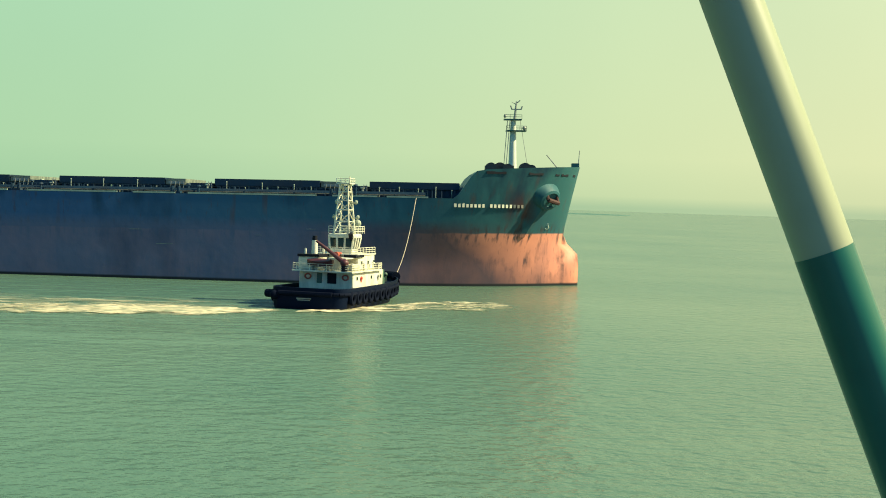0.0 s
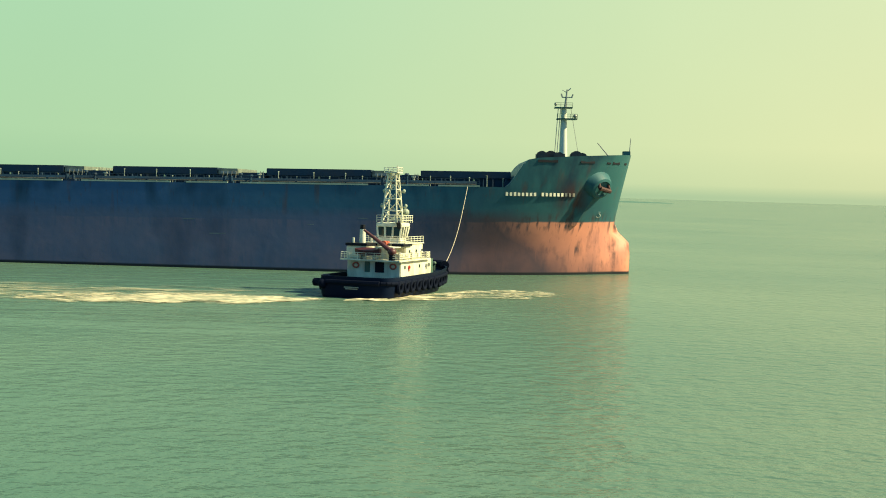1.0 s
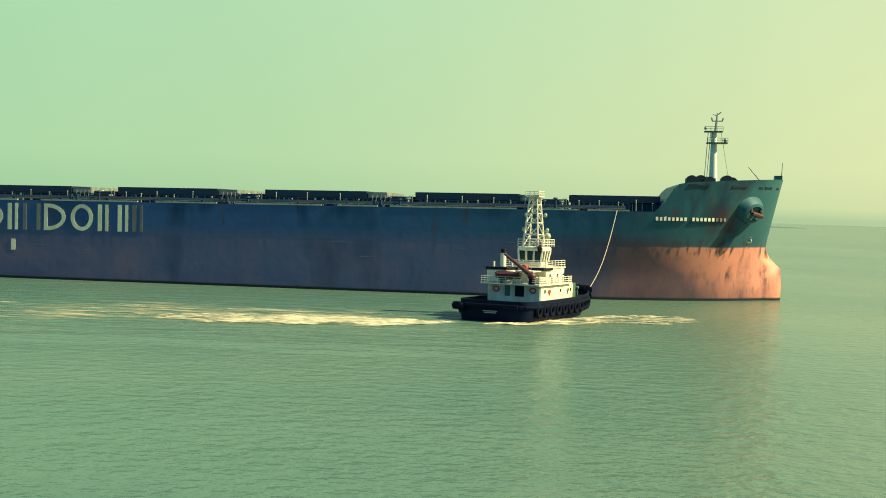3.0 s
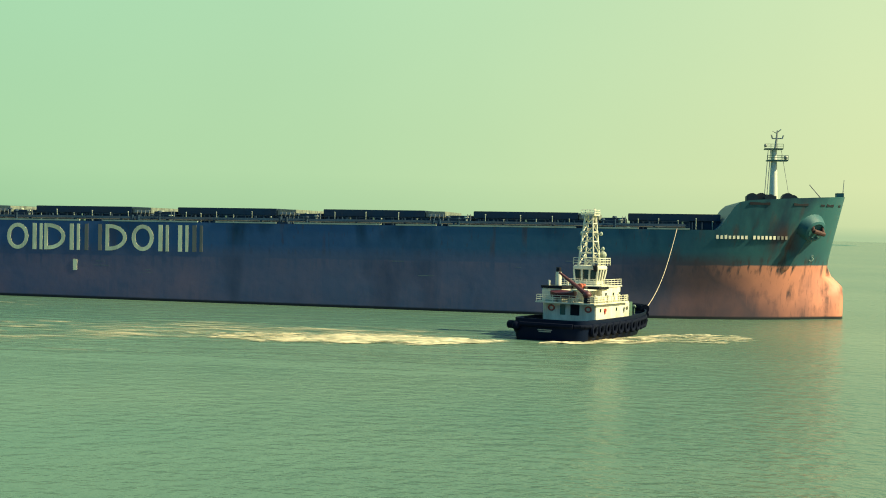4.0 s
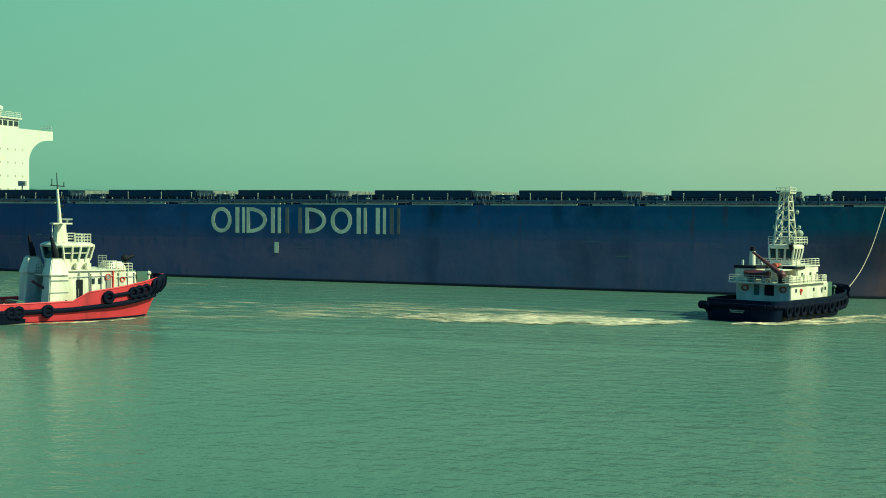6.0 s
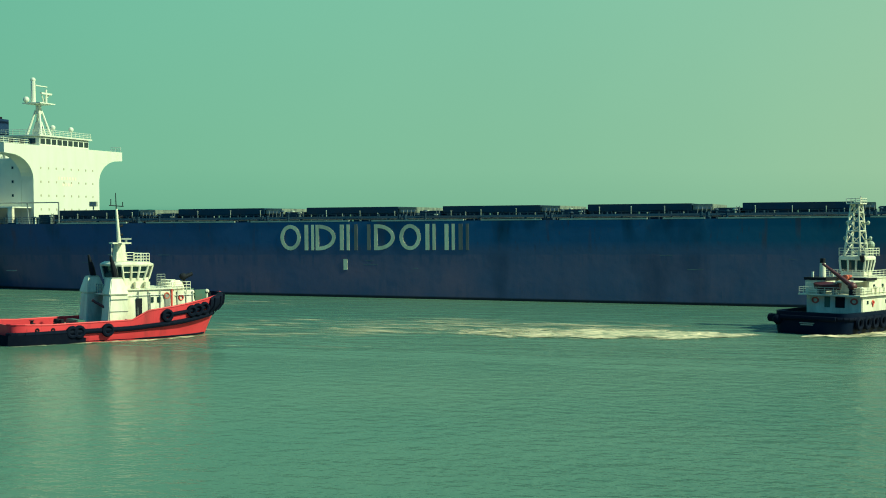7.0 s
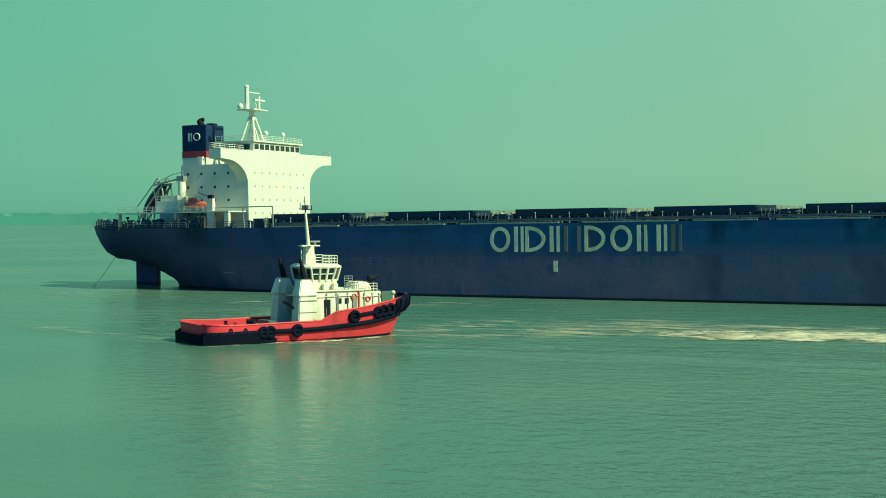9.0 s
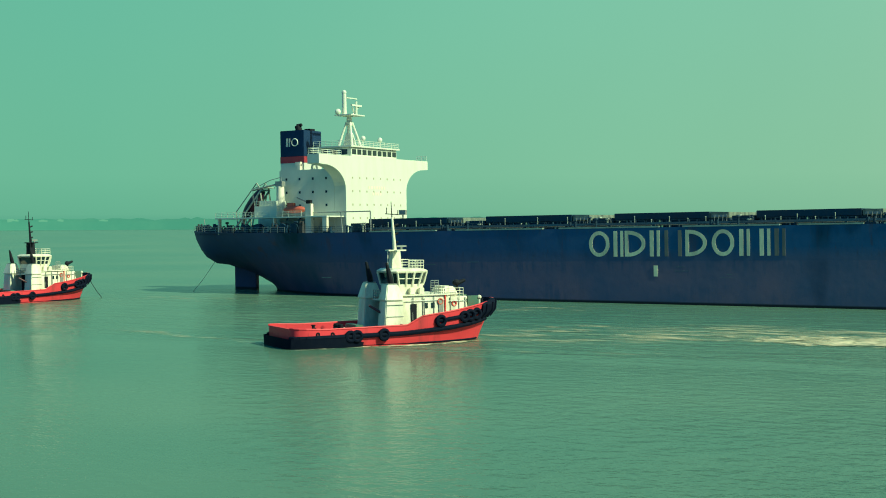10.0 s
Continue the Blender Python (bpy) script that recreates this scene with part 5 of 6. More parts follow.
    # gear on deck
    wi = Build().tube((10.2, -1.4, 4.9), (10.2, 1.4, 4.9), 0.75, 0.75, 14).box(9.5, 10.9, -1.7, -1.4, 4.0, 5.8).box(9.5, 10.9, 1.4, 1.7, 4.0, 5.8)
    part("bow_winch", wi, GREENGEAR, tug)
    part("tow_bitt", Build().tube((11.8, -0.6, 4.2), (11.8, -0.6, 5.4), 0.2).tube((11.8, 0.6, 4.2), (11.8, 0.6, 5.4), 0.2).tube((11.8, -1, 5.0), (11.8, 1, 5.0), 0.16), BLACK, tug)
    part("capstan", Build().tube((-6.0, -0.7, 2.0), (-6.0, -0.7, 3.0), 0.35, 0.28, 12).tube((-6.0, 0.7, 2.0), (-6.0, 0.7, 3.0), 0.35, 0.28, 12).tube((-6, -1.1, 2.7), (-6, 1.1, 2.7), 0.2), BLACK, tug)
    part("stores_bin", Build().box(-4.6, -3.6, -1.6, 1.6, 2.0, 2.9), GREENGEAR, tug, bevel=0.1)
    for x, y in ((-8.0, 2.6), (-9.6, -1.8), (-7.4, -2.6)):
        part("deck_bollard", Build().tube((x, y, 2.0), (x, y, 2.7), 0.18, 0.18, 10).tube((x, y, 2.7), (x, y, 2.78), 0.27, 0.27, 10), BLACK, tug)
    part("coiled_rope", Build().ring((-4.4, 2.6, 2.2), "z", 0.6, 0.16, 18, 6), ROPE, tug)
    for x, y in ((8.9, -2.0), (9.3, 2.1), (11.0, -1.6)):
        part("fore_vent", Build().tube((x, y, 4.0), (x, y, 5.5), 0.14).ball((x, y, 5.6), 0.3, 0.3, 0.26, 8, 5), TUG_WHITE, tug)
    part("fore_machinery", Build().box(8.6, 9.5, -1.2, 1.2, 4.0, 5.6, (0.1, 0.2, 0.1, 0.1)), GREENGEAR, tug, bevel=0.08)
    part("bow_cover", Build().box(10.9, 11.6, -1.3, 0.4, 4.3, 5.5, (0.1, 0.2, 0.2, 0.2)), NAVY, tug, bevel=0.12)
    part("boat_boom", Build().tube((0.3, -4.2, 1.9), (-2.9, -1.6, 4.3), 0.15), MAROON, tug)
    return tug


RED_TUG = make_red_tug()


def settle(tug, names, drop, grow=1.0):
    """Stand the gear on the sunken deck, and bring the vessel to its true length."""
    for ob in tug.children_recursive:
        if ob.type == "MESH":
            if ob.name.split(".")[0] in names:
                ob.data.transform(Matrix.Translation((0, 0, -drop)))
            ob.data.transform(Matrix.Scale(grow, 4))


settle(RED_TUG, ("capstan", "stores_bin", "deck_bollard", "coiled_rope", "bow_winch", "tow_bitt", "fore_vent", "fore_machinery", "bow_cover"), 0.72, 1.0)


def make_white_tug():
    tug = new("pilot_tug")
    tagged(tug, "black-hulled tug with cream deckhouse and lattice mast", "tug", "harbour tugs")
    table = [(-13, 2.6), (-6, 2.6), (2, 2.65), (13.5, 3.2)]
    rings = tug_hull(13, 13.5, 9.8, table)
    part("hull", Build().loft(hollow_hull(rings, 0.65)), TUG_BLACK, tug, "black hull with a flat transom", smooth=True)
    dk = Build()
    for a, b in zip(rings[2:], rings[3:]):
        za, zb = a[5][2] - 0.64, b[5][2] - 0.64
        dk.add([(a[5][0], a[5][1] + 0.25, za), (b[5][0], b[5][1] + 0.25, zb), (b[5][0], -b[5][1] - 0.25, zb), (a[5][0], -a[5][1] - 0.25, za)], [(0, 1, 2, 3)])
    part("deck", dk, TUG_BLACK, tug)
    for s in (1, -1):
        part("rubbing_strake", Build().path([(r[4][0], s * (r[4][1] - 0.08), r[4][2]) for r in rings if r[4][0] < 12.5], 0.22, 8), RUBBER, tug)
    tf = Build().path([(-13.1, -3.5, 1.9), (-13.1, 3.5, 1.9)], 0.3, 8).ball((-12.9, 4.0, 1.6), 0.7, 0.6, 0.6).tube((-12.8, 3.4, 1.7), (-12.2, 5.4, 1.7), 0.5, 0.5, 10)
    part("stern_fender", tf, RUBBER, tug, smooth=True)
    for i in range(11):
        x = -10.5 + i * 2.05
        for s in (1, -1):
            c = outer(rings, x, 3, 0.2)
            part("tyre_fender", Build().ring((c.x, s * c.y, c.z + 0.1), "y", 0.6, 0.26, 14, 7), RUBBER, tug, smooth=True)
    for z, rr in ((3.1, 0.6), (2.3, 0.55), (1.6, 0.45)):
        bf = Build().path([(10.2 + 3.4 * math.cos(-1.25 + 2.5 * i / 8), 3.2 * math.sin(-1.25 + 2.5 * i / 8), z) for i in range(9)], rr, 10)
        part("bow_fender", bf, RUBBER, tug, "black rubber round the bow", smooth=True)
    for y, z, w in ((0.2, 1.75, 1.0), (0.2, 1.25, 1.9), (0.2, 1.05, 1.6)):
        part("name_bar", Build().box(-13.06, -12.98, y - w / 2, y + w / 2, z, z + 0.12), STEEL, tug)
    # deckhouse tiers
    t1 = Build().box(-6.0, 4.9, -3.6, 3.6, 1.75, 4.7)
    lower = part("lower_deckhouse", t1, TUG_WHITE, tug, "cream lower deckhouse", bevel=0.1, dx=-0.6, sz=0.81)
    ov = Build().box(-7.4, 3.6, -4.0, 4.0, 4.7, 4.9)
    part("upper_deck", ov, TUG_WHITE, lower, dx=-0.6, sz=0.81)
    for y in (-2.6, 2.4):
        part("life_ring", Build().ring((-6.06, y, 3.9), "x", 0.38, 0.12, 16, 6), ORANGE, lower, dx=-0.6, sz=0.81)
    part("doorway", Build().box(-6.06, -5.98, -1.4, -0.2, 2.9, 4.5), BLACK, lower, dx=-0.6, sz=0.81)
    part("doorway", Build().box(-6.06, -5.98, 0.5, 1.2, 2.9, 4.5), GREENGEAR, lower, dx=-0.6, sz=0.81)
    for x in (-3.2, 3.0):
        part("side_fitting", Build().ring((x, -3.64, 3.7), "y", 0.25, 0.1, 12, 5).box(x - 0.12, x + 0.12, -3.68, -3.6, 3.1, 3.5), RED if x < 0 else STEEL, lower, dx=-0.6, sz=0.81)
    for x in (-4.6, 0.5, 4.0):
        part("porthole", Build().box(x - 0.2, x + 0.2, -3.66, -3.58, 3.5, 4.0), GLASS, lower, dx=-0.6, sz=0.81)
    t2 = Build().box(-3.0, 3.2, -3.0, 3.0, 4.9, 7.2)
    mid = part("middle_deckhouse", t2, TUG_WHITE, tug, "cream middle deckhouse", bevel=0.1, dx=-0.6, sz=0.81)
    part("bridge_deck", Build().box(-3.3, 3.4, -3.1, 3.1, 7.2, 7.36), TUG_WHITE, mid, dx=-0.6, sz=0.81)
    for x in (-1.6, 0.8, 2.8):
        part("porthole", Build().box(x - 0.22, x + 0.22, -3.06, -2.98, 5.7, 6.3), GLASS, mid, dx=-0.6, sz=0.81)
    cs = Build().box(-6.4, -3.2, 0.9, 3.6, 4.9, 6.9)
    cas = part("funnel_casing", cs, TUG_WHITE, tug, bevel=0.1, dx=-0.6, sz=0.81)
    part("casing_top", Build().box(-6.5, -3.1, 0.8, 3.7, 6.9, 7.3), BLACK, cas, dx=-0.6, sz=0.81)
    ep = Build().tube((-4.6, 2.2, 7.2), (-4.6, 2.2, 9.4), 0.40, 0.36, 14)
    pipe = part("exhaust_pipe", ep, TUG_WHITE, cas, smooth=True, dx=-0.6, sz=0.81)
    part("pipe_cap", Build().tube((-4.6, 2.2, 9.4), (-4.6, 2.2, 10.1), 0.34, 0.30, 12), BLACK, pipe, dx=-0.6, sz=0.81)
    for x, y in ((-5.6, 3.0), (-3.6, 1.4)):
        part("vent_post", Build().tube((x, y, 7.2), (x, y, 8.1), 0.14), TUG_WHITE, cas, dx=-0.6, sz=0.81)
    part("liferaft", Build().tube((-4.0, -0.4, 7.3), (-2.7, -0.4, 7.3), 0.4, 0.4, 12), ORANGE, tug, dx=-0.6, sz=0.81)
    cs2 = Build().box(-5.4, -3.2, -3.4, -1.4, 4.9, 5.9)
    part("deck_locker", cs2, TUG_WHITE, tug, bevel=0.08, dx=-0.6, sz=0.81)
    part("locker_top", Build().box(-4.2, -1.2, -3.2, -1.6, 6.9, 7.3), BLACK, tug, dx=-0.6, sz=0.81)
    # rescue boat and crane boom
    bt = []
    for u in range(9):
        s = u / 8
        w = 0.85 * math.sin(math.pi * (0.08 + 0.84 * s)) ** 0.6
        yy = 2.2 - 3.3 * s
        zz = 5.85 + 0.25 * (2 * s - 1) ** 2
        bt.append([(-6.6 - w, yy, zz + 0.4), (-6.6 - w * 0.7, yy, zz - 0.25), (-6.6, yy, zz - 0.5), (-6.6 + w * 0.7, yy, zz - 0.25), (-6.6 + w, yy, zz + 0.4), (-6.6, yy, zz + 0.5 + 0.4 * math.sin(math.pi * s))])
    part("rescue_boat", Build().loft(bt), MAROON, tug, "maroon rescue boat slung across the aft deck", smooth=True, dx=-0.6, sz=0.81)
    for yy in (1.5, -0.4):
        part("boat_cradle", Build().box(-7.2, -6.0, yy - 0.1, yy + 0.1, 4.9, 5.5), STEEL, tug, dx=-0.6, sz=0.81)
    bo = Build().tube((-7.0, -2.7, 6.3), (-7.0, 1.0, 9.4), 0.36, 0.16, 10).ball((-7.0, -2.8, 6.2), 0.6, 0.55, 0.6)
    crane = part("boat_crane", bo, MAROON, tug, "maroon crane boom raised at a slant", smooth=True, dx=-0.6, sz=0.81)
    part("crane_post", Build().tube((-7.0, -2.8, 4.9), (-7.0, -2.8, 5.9), 0.4, 0.4, 12), BLACK, crane, dx=-0.6, sz=0.81)
    for x, y in ((-5.6, -3.3), (-5.6, -0.6), (-2.2, -3.5), (1.4, -3.5)):
        part("deck_vent", Build().tube((x, y, 4.9), (x, y, 5.8), 0.13).ball((x, y, 5.9), 0.26, 0.26, 0.2, 8, 5), TUG_WHITE, tug, dx=-0.6, sz=0.81)
    part("aft_shelter", Build().box(-6.9, -3.4, -2.9, -0.6, 6.75, 6.9), TUG_WHITE, tug, dx=-0.6, sz=0.81)
    for x, y in ((-6.8, -2.8), (-6.8, -0.7)):
        part("shelter_post", Build().tube((x, y, 4.9), (x, y, 6.8), 0.07), TUG_WHITE, tug, dx=-0.6, sz=0.81)
    # rails
    part("upper_rail", Build().rail([(-7.3, 3.9, 4.9), (-7.3, -3.9, 4.9), (3.5, -3.9, 4.9)], 1.0, 1.1, 0.045).rail([(-7.3, 3.9, 4.9), (-3, 3.9, 4.9)], 1.0, 1.1, 0.045), TUG_WHITE, tug, dx=-0.6, sz=0.81)
    part("bridge_rail", Build().rail([(-3.2, 3.0, 7.36), (-3.2, -3.0, 7.36), (3.3, -3.0, 7.36)], 1.0, 1.0, 0.045).rail([(3.7, -3.4, 4.7), (4.8, -3.4, 4.7)], 1.0, 0.7, 0.045), TUG_WHITE, tug, dx=-0.6, sz=0.81)
    # wheelhouse
    wheel = new("wheelhouse")
    wheel.parent = tug
    sec = lambda z, x0, x1, w: [(x0, -w, z), (x1 - 1.2, -w, z), (x1, -w * 0.5, z), (x1, w * 0.5, z), (x1 - 1.2, w, z), (x0, w, z)]
    part("lower_wall", Build().loft([sec(7.36, -1.2, 2.3, 1.5), sec(8.1, -1.2, 2.3, 1.5)]), TUG_WHITE, wheel, bevel=0.05, dx=-0.6, sz=0.81)
    part("glazing", Build().loft([sec(8.1, -1.16, 2.2, 1.46), sec(9.8, -1.16, 2.6, 1.6)]), GLASS, wheel, dx=-0.6, sz=0.81)
    part("roof", Build().loft([sec(9.8, -1.35, 2.8, 1.75), sec(10.3, -1.35, 2.8, 1.75), sec(10.45, -1.2, 2.5, 1.6)]), TUG_WHITE, wheel, bevel=0.06, dx=-0.6, sz=0.81)
    s0, s1 = sec(8.1, -1.2, 2.3, 1.5), sec(9.8, -1.2, 2.7, 1.65)
    for a, b, fs in ((0, 1, (0, 0.33, 0.66)), (1, 2, (0, 0.5)), (2, 3, (0, 0.5)), (3, 4, (0, 0.5)), (4, 5, (0, 0.33, 0.66)), (5, 0, (0, 0.33, 0.66))):
        for f in fs:
            p0, p1 = Vector(s0[a]).lerp(Vector(s0[b]), f), Vector(s1[a]).lerp(Vector(s1[b]), f)
            part("window_post", Build().tube(p0, p1, 0.14, 0.14, 6), TUG_WHITE, wheel, dx=-0.6, sz=0.81)
    part("roof_rail", Build().rail([(-1.3, 1.7, 10.45), (-1.3, -1.7, 10.45), (2.6, -1.7, 10.45), (2.6, 1.7, 10.45)], 1.15, 0.8, 0.055), TUG_WHITE, wheel, dx=-0.6, sz=0.81)
    part("searchlight", Build().tube((-1.3, -1.4, 9.6), (-1.55, -1.4, 10.5), 0.25, 0.3, 10), BLACK, wheel, dx=-0.6, sz=0.81)
    # lattice mast
    lt = Build()
    zs = [8.9, 10.5, 12.0, 13.2, 14.3, 15.4]
    def corner(z, i):
        w = lerp_table([(8.9, 1.05), (15.4, 0.5)], z)
        return Vector((0.4 + w * (1, 1, -1, -1)[i], w * (1, -1, -1, 1)[i], z))
    for i in range(4):
        lt.tube(corner(8.9, i), corner(15.4, i), 0.13, 0.10, 6)
        for a, b in zip(zs, zs[1:]):
            lt.tube(corner(a, i), corner(b, (i + 1) % 4), 0.075, 0.075, 5)
            lt.tube(corner(b, i), corner(b, (i + 1) % 4), 0.08, 0.08, 5)
    mast = part("lattice_mast", lt, TUG_WHITE, tug, "pale green lattice mast with lamps and aerials", dx=-1.2)
    mp = Build().box(-0.5, 1.3, -0.9, 0.9, 15.3, 15.45).rail([(-0.5, 0.9, 15.4), (-0.5, -0.9, 15.4), (1.3, -0.9, 15.4)], 0.6, 0.7, 0.05, 2).tube((0.2, -0.6, 15.4), (0.2, -0.6, 16.3), 0.06).tube((1.1, -0.3, 15.4), (1.1, -0.3, 16.2), 0.06)
    part("mast_platform", mp, TUG_WHITE, mast, dx=-1.2)
    for z, w in ((12.9, 0.95), (11.0, 1.25)):
        for s in (1, -1):
            part("mast_lamp", Build().tube((0.8, s * w * 0.6, z), (0.8, s * (w + 0.35), z), 0.06).ball((0.8, s * (w + 0.4), z + 0.1), 0.24, 0.24, 0.28, 8, 5), PALE, mast, dx=-1.2)
    part("radar_dome", Build().ball((1.9, -1.2, 10.3), 0.5, 0.5, 0.5), PALE, mast, dx=-1.2)
    # fore deck gear
    wi = Build().tube((8.6, -1.6, 3.8), (8.6, 1.6, 3.8), 0.9, 0.9, 14).box(7.9, 9.3, -2.0, -1.6, 2.7, 4.7).box(7.9, 9.3, 1.6, 2.0, 2.7, 4.7)
    part("tow_winch", wi, GREENGEAR, tug, "green towing winch on the fore deck")
    for x, y in ((5.6, -2.6), (6.4, 2.4), (10.4, -1.8)):
        part("fore_vent", Build().tube((x, y, 2.6), (x, y, 3.9), 0.15).ball((x, y, 4.0), 0.32, 0.32, 0.26, 8, 5), GREENGEAR, tug)
    part("fore_locker", Build().box(6.2, 7.4, -2.8, -1.0, 2.7, 3.8), GREENGEAR, tug, bevel=0.08)
    part("tow_staple", Build().path([(11.6, -0.8, 2.9), (11.6, -0.8, 4.3), (11.6, 0.8, 4.3), (11.6, 0.8, 2.9)], 0.2, 8), GREENGEAR, tug)
    return tug


WHITE_TUG = make_white_tug()
settle(WHITE_TUG, ("tow_winch", "fore_vent", "fore_locker", "tow_staple"), 0.62)
FAR_TUG = copy_thing(RED_TUG, Matrix())
for ob in FAR_TUG.children_recursive:
    if ob.name.split(".")[0] in ("mast", "crosstree"):
        ob.data = ob.data.copy()
        ob.data.materials[0] = BLACK
part("tow_rope", Build().path([(13.4, -0.6, 4.0), (13.9, -1.0, 2.7), (14.5, -1.5, 1.4), (15.3, -2.1, 0.05)], 0.06), BLACK, FAR_TUG, "dark tow rope led over the bow")
tagged(FAR_TUG, "red harbour tug with white deckhouse, towing at the ship's stern", "tug", "harbour tugs")


# ---------------- tow lines ----------------
def make_line(name, a, b, sag, r, label):
    """A rope along local x, as long as the way from a to b, hanging a little."""
    ln = (Vector(b) - Vector(a)).length
    pts = [(ln * i / 16, 0, -sag * math.sin(math.pi * i / 16)) for i in range(17)]
    ob = part(name, Build().path(pts, r, 8), ROPE, None, smooth=True)
    return tagged(ob, label, "rope")


LINE_A, LINE_B = (-30.2, -26.6, 2.5), (-27.5, 0.6, 14.3)
TOW_LINE = make_line("tow_line", LINE_A, LINE_B, 1.9, 0.05, "pale towing rope hanging between tug and ship")


# ---------------- froth ----------------
def make_froth(name, outline, mat, label, seed, hollow=0.0):
    """A patch of froth round a spine: (x, y, half width, thickness of froth) along it."""
    me = bpy.data.meshes.new(name)
    rows, cols = 150, 33
    v, f, w = [], [], []
    s = np.linspace(0, 1, len(outline))
    for i in range(rows):
        u = i / (rows - 1)
        cx, cy, hw, th = (float(np.interp(u, s, [o[k] for o in outline])) for k in range(4))
        for j in range(cols):
            q = 2 * j / (cols - 1) - 1
            hh = hw * (1 + 0.35 * noise.noise(Vector((u * 9, q, seed))))
            y = cy + q * hh
            edge = (1 - abs(q) ** 4) * (1 - hollow * max(0.0, 1 - 2.6 * q * q) * min(1.0, 3 * min(u, 1 - u)))
            lump = noise.noise(Vector((cx * 0.5, y * 0.8, seed * 3.1))) + 0.5 * noise.noise(Vector((cx * 1.6, y * 1.7, seed * 1.7)))
            v.append((cx + 0.5 * lump, y, 0.03 + 0.17 * th * edge * max(0.0, 0.4 + lump)))
            w.append(th * edge)
    for i in range(rows - 1):
        for j in range(cols - 1):
            k = i * cols + j
            f.append((k, k + 1, k + cols + 1, k + cols))
    me.from_pydata(v, [], f)
    at = me.attributes.new("froth", "FLOAT", "POINT")
    at.data.foreach_set("value", w)
    me.materials.append(mat)
    me.shade_smooth()
    return tagged(new(name, me), label, "foam", kind="stuff")


WASH = make_froth("wake_foam", [(-43, -55, 2.0, 0.75), (-47, -56.5, 6.0, 1.0), (-52, -57.5, 8.5, 1.1), (-58, -58.5, 10.0, 1.05), (-64, -59.5, 10.0, 1.0), (-70, -60.5, 9.0, 0.92), (-77, -62, 6.5, 0.78), (-85, -63, 4, 0.4)], FOAM, "cream froth of propeller wash behind the tug", 1)
WASH_THIN = make_froth("wake_foam", [(-40, -44, 4, 0.3), (-52, -48, 10, 0.55), (-66, -52, 16, 0.62), (-84, -58, 22, 0.62), (-104, -64, 26, 0.52), (-125, -66, 24, 0.4), (-150, -70, 20, 0.1)], FOAM_THIN, "thin streaks of froth drifting off the tug's wash", 2)
WASH_EDGE = make_froth("drift_foam", [(-60, -78, 1.5, 0.2), (-80, -84, 2.5, 0.45), (-100, -88, 2.5, 0.5), (-118, -90, 2.5, 0.62), (-135, -88, 3.0, 0.5), (-150, -82, 3.0, 0.6), (-175, -74, 3.0, 0.2)], FOAM_THIN, "broken line of drifting froth at the edge of the churned water", 6)
STERN_WASH = make_froth("drift_foam", [(-100, -16, 6, 0.3), (-125, -20, 12, 0.5), (-150, -22, 16, 0.5), (-180, -22, 16, 0.45), (-205, -16, 10, 0.5), (-225, -8, 7, 0.15)], FOAM_THIN, "thin streaks of froth along the ship's side", 7)
BOW_WASH = make_froth("wake_foam", [(-41, -55, 1.4, 0.9), (-36, -52, 3.6, 1.05), (-31, -46, 7.5, 1.0), (-26, -41, 10.5, 0.95), (-21, -38.5, 11.0, 0.9), (-17, -37.5, 8.0, 0.9), (-14, -37, 3.0, 0.75)], FOAM, "curl of froth alongside the tug", 3, 0.12)
TUG_WASH = make_froth("wake_foam", [(-14.8, -5.6, 0.7, 0.6), (-6, -6.1, 0.8, 0.8), (0, -6.0, 0.9, 0.95), (6, -5.4, 0.9, 0.9), (12, -3.0, 0.5, 0.6)], FOAM, "thin line of froth along the red tug's side", 4)


# ---------------- the deck on which the camera walks, and its stay ----------------
dk = Build().box(-40, -12, EYE[1] - 6, EYE[1] + 2.2, EYE[2] - 1.9, EYE[2] - 1.7)
tagged(part("deck", dk, DECK, None), "plain painted steel deck", "deck", kind="structure")
side_wall = Build().box(-40, -12, EYE[1] - 6, EYE[1] - 5.7, -1.0, EYE[2] - 1.9).box(-40, -12, EYE[1] + 1.7, EYE[1] + 2.0, -1.0, EYE[2] - 1.9)
tagged(part("wall_below_deck", side_wall, HULL, None), "plain painted steel side below the deck", "wall", kind="structure")


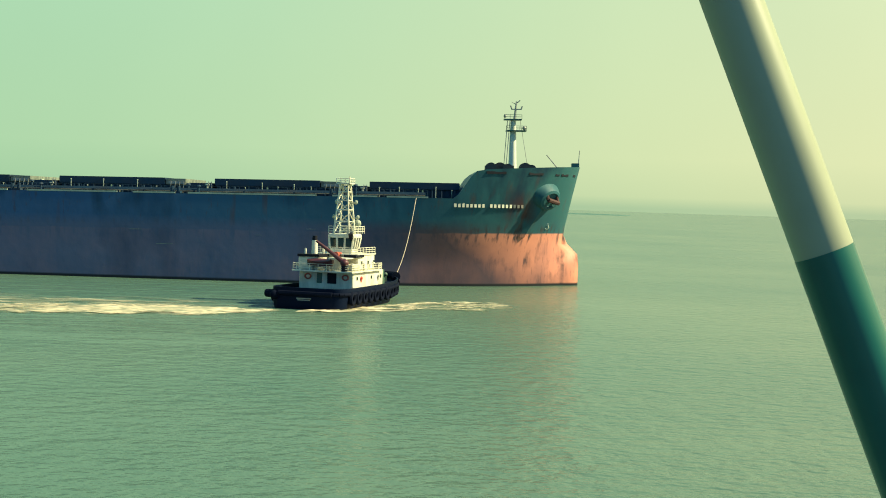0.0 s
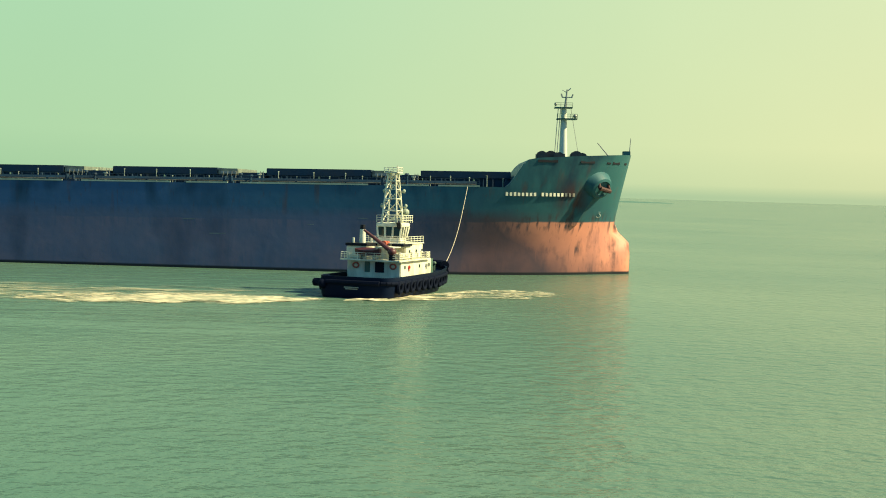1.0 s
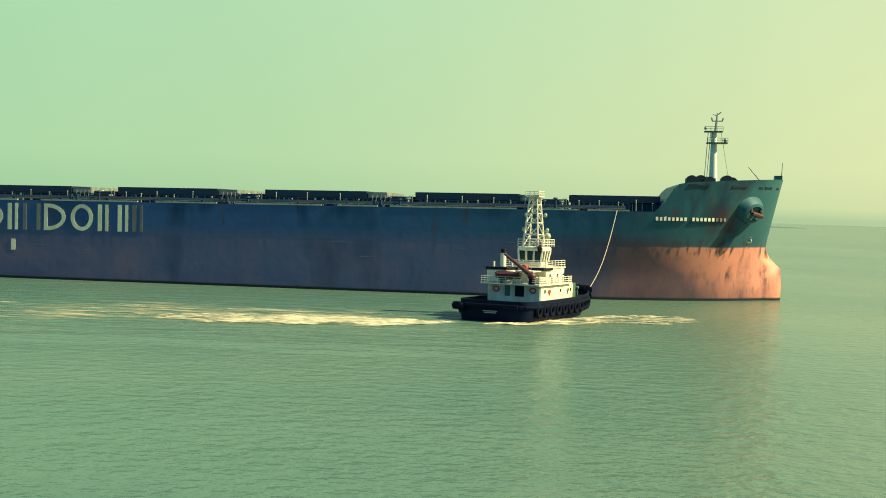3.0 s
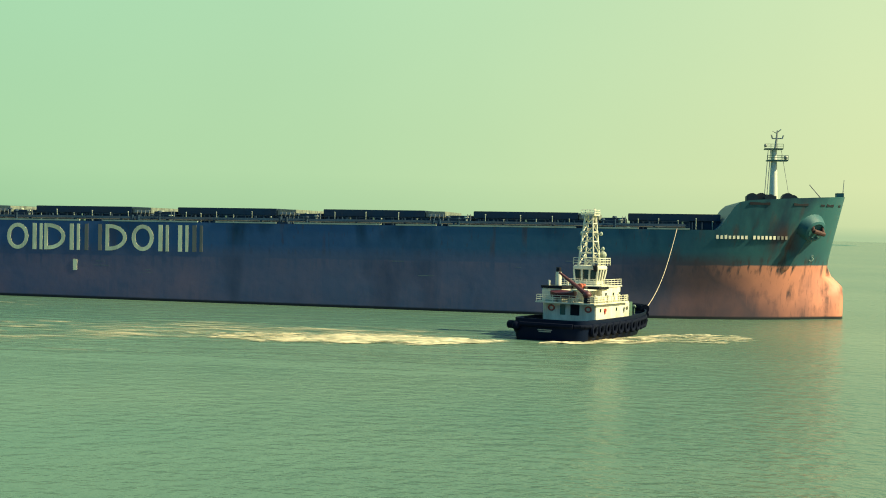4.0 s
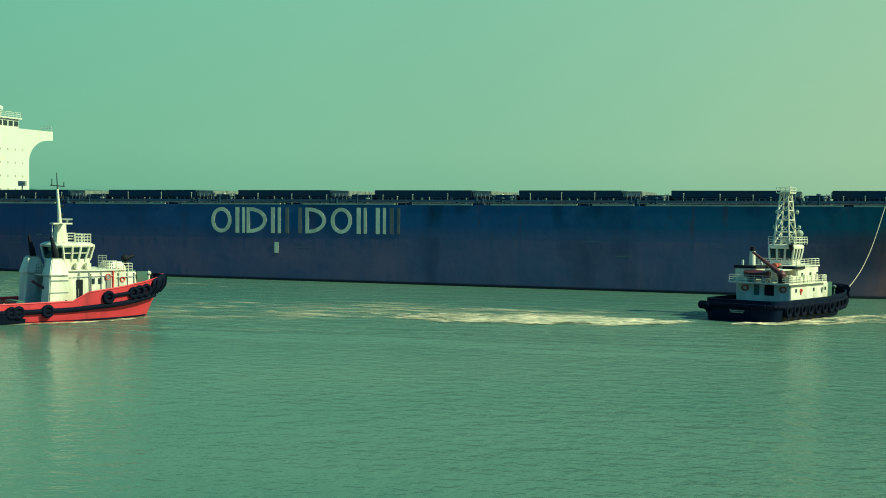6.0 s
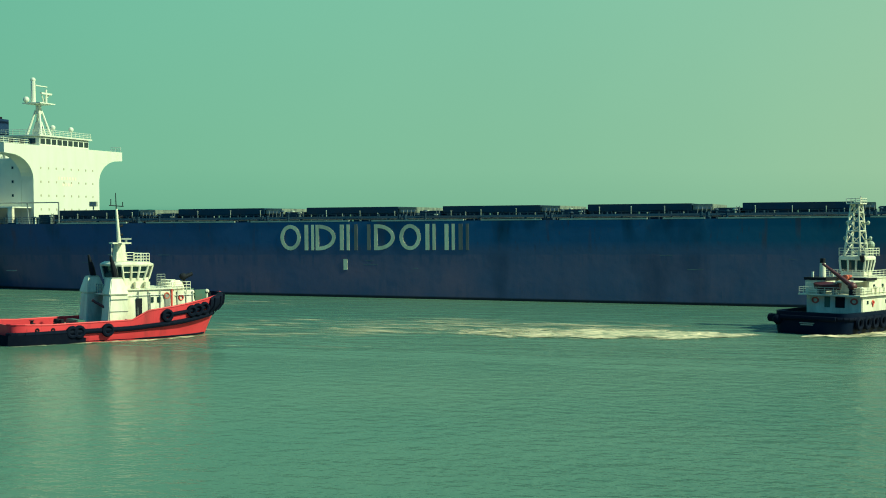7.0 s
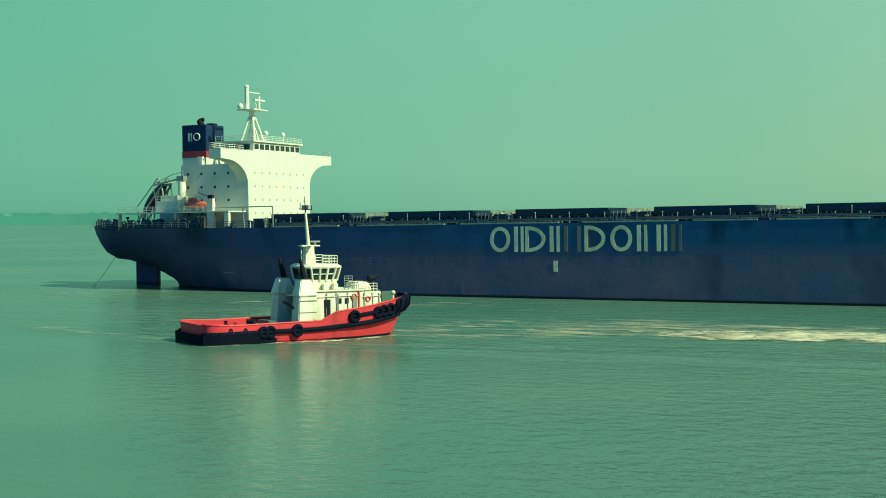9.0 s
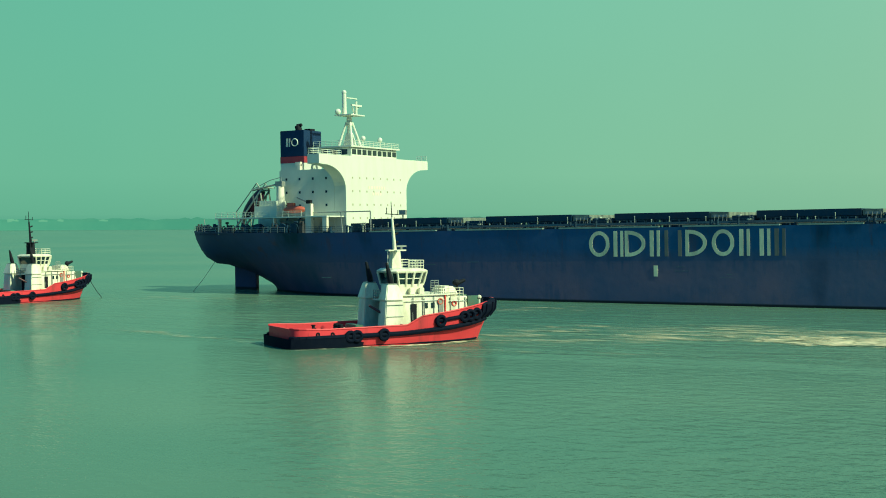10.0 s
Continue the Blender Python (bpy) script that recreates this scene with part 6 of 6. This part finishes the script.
def make_stay():
    stay = new("deck_stay")
    tagged(stay, "slanting round steel stay, pale above and green below", "pole")
    a, b = Vector((-26.7591, -217.4871, 13.6452)), Vector((-26.5377, -217.5095, 13.0970))
    axis = (a - b).normalized()
    split = a.lerp(b, 0.505)
    foot = b - axis * ((b.z - (EYE[2] - 1.7)) / axis.z)
    up = Build().tube(split, a + axis * 1.6, 0.0335, 0.0335, 32)
    part("upper_pole", up, POLE_LIGHT, stay, "pale grey upper part", smooth=True)
    part("lower_pole", Build().tube(foot, split, 0.034, 0.034, 32), POLE_GREEN, stay, "glossy green lower part", smooth=True)
    part("foot_plate", Build().box(foot.x - 0.09, foot.x + 0.09, foot.y - 0.09, foot.y + 0.09, EYE[2] - 1.7, EYE[2] - 1.685), POLE_GREEN, stay)


make_stay()

# ---------------- what moves ----------------
SHIP_PACE, WHITE_PACE, RED_PACE = 1.195, 0.42, -0.95
RED_START, RED_HEADING = (-105.4, -82.3), 55.0
WHITE_HEADING, WHITE_TURN = 71.8, -0.9
TRIM = -math.degrees(0.0128)


def glide(x, y, pace, heading=0.0, pitch=0.0, z=0.0, turn=0.0):
    return [(t, pose(x + pace * t, y, z, 0, pitch, heading + turn * t)) for t in (0.0, 2.5, 5.0, 7.5, 10.0)]


def line_rows():
    rows = []
    for t in (0.0, 2.5, 5.0, 7.5, 10.0):
        bow = radians(WHITE_HEADING + WHITE_TURN * t - 8.0)
        a = Vector((-36.3 + WHITE_PACE * t + 13.7 * math.cos(bow), -38.9 + 13.7 * math.sin(bow), LINE_A[2]))
        b = Vector(LINE_B) + Vector((SHIP_PACE * t, 0, 0))
        d = (b - a).normalized()
        side = Vector((0, 0, 1)).cross(d).normalized()
        up = d.cross(side)
        rows.append((t, Matrix.Translation(a) @ Matrix((d, side, up)).transposed().to_4x4()))
    return rows


def motions():
    walk(SHIP, glide(-100.0, 19.0, SHIP_PACE, 0, TRIM))
    walk(WHITE_TUG, glide(-36.3, -38.9, WHITE_PACE, WHITE_HEADING, turn=WHITE_TURN))
    walk(RED_TUG, glide(*RED_START, RED_PACE, RED_HEADING))
    walk(TUG_WASH, glide(*RED_START, RED_PACE, RED_HEADING))
    walk(FAR_TUG, glide(-229.5, -36.2, SHIP_PACE, 83.0))
    walk(TOW_LINE, line_rows())
    walk(WASH, glide(0, 0, -0.1))
    walk(WASH_THIN, glide(0, 0, -0.2))
    walk(WASH_EDGE, glide(0, 0, -0.1))
    walk(STERN_WASH, glide(0, 0, 0.1))
    walk(BOW_WASH, glide(0, 0, 0.25))


motions()
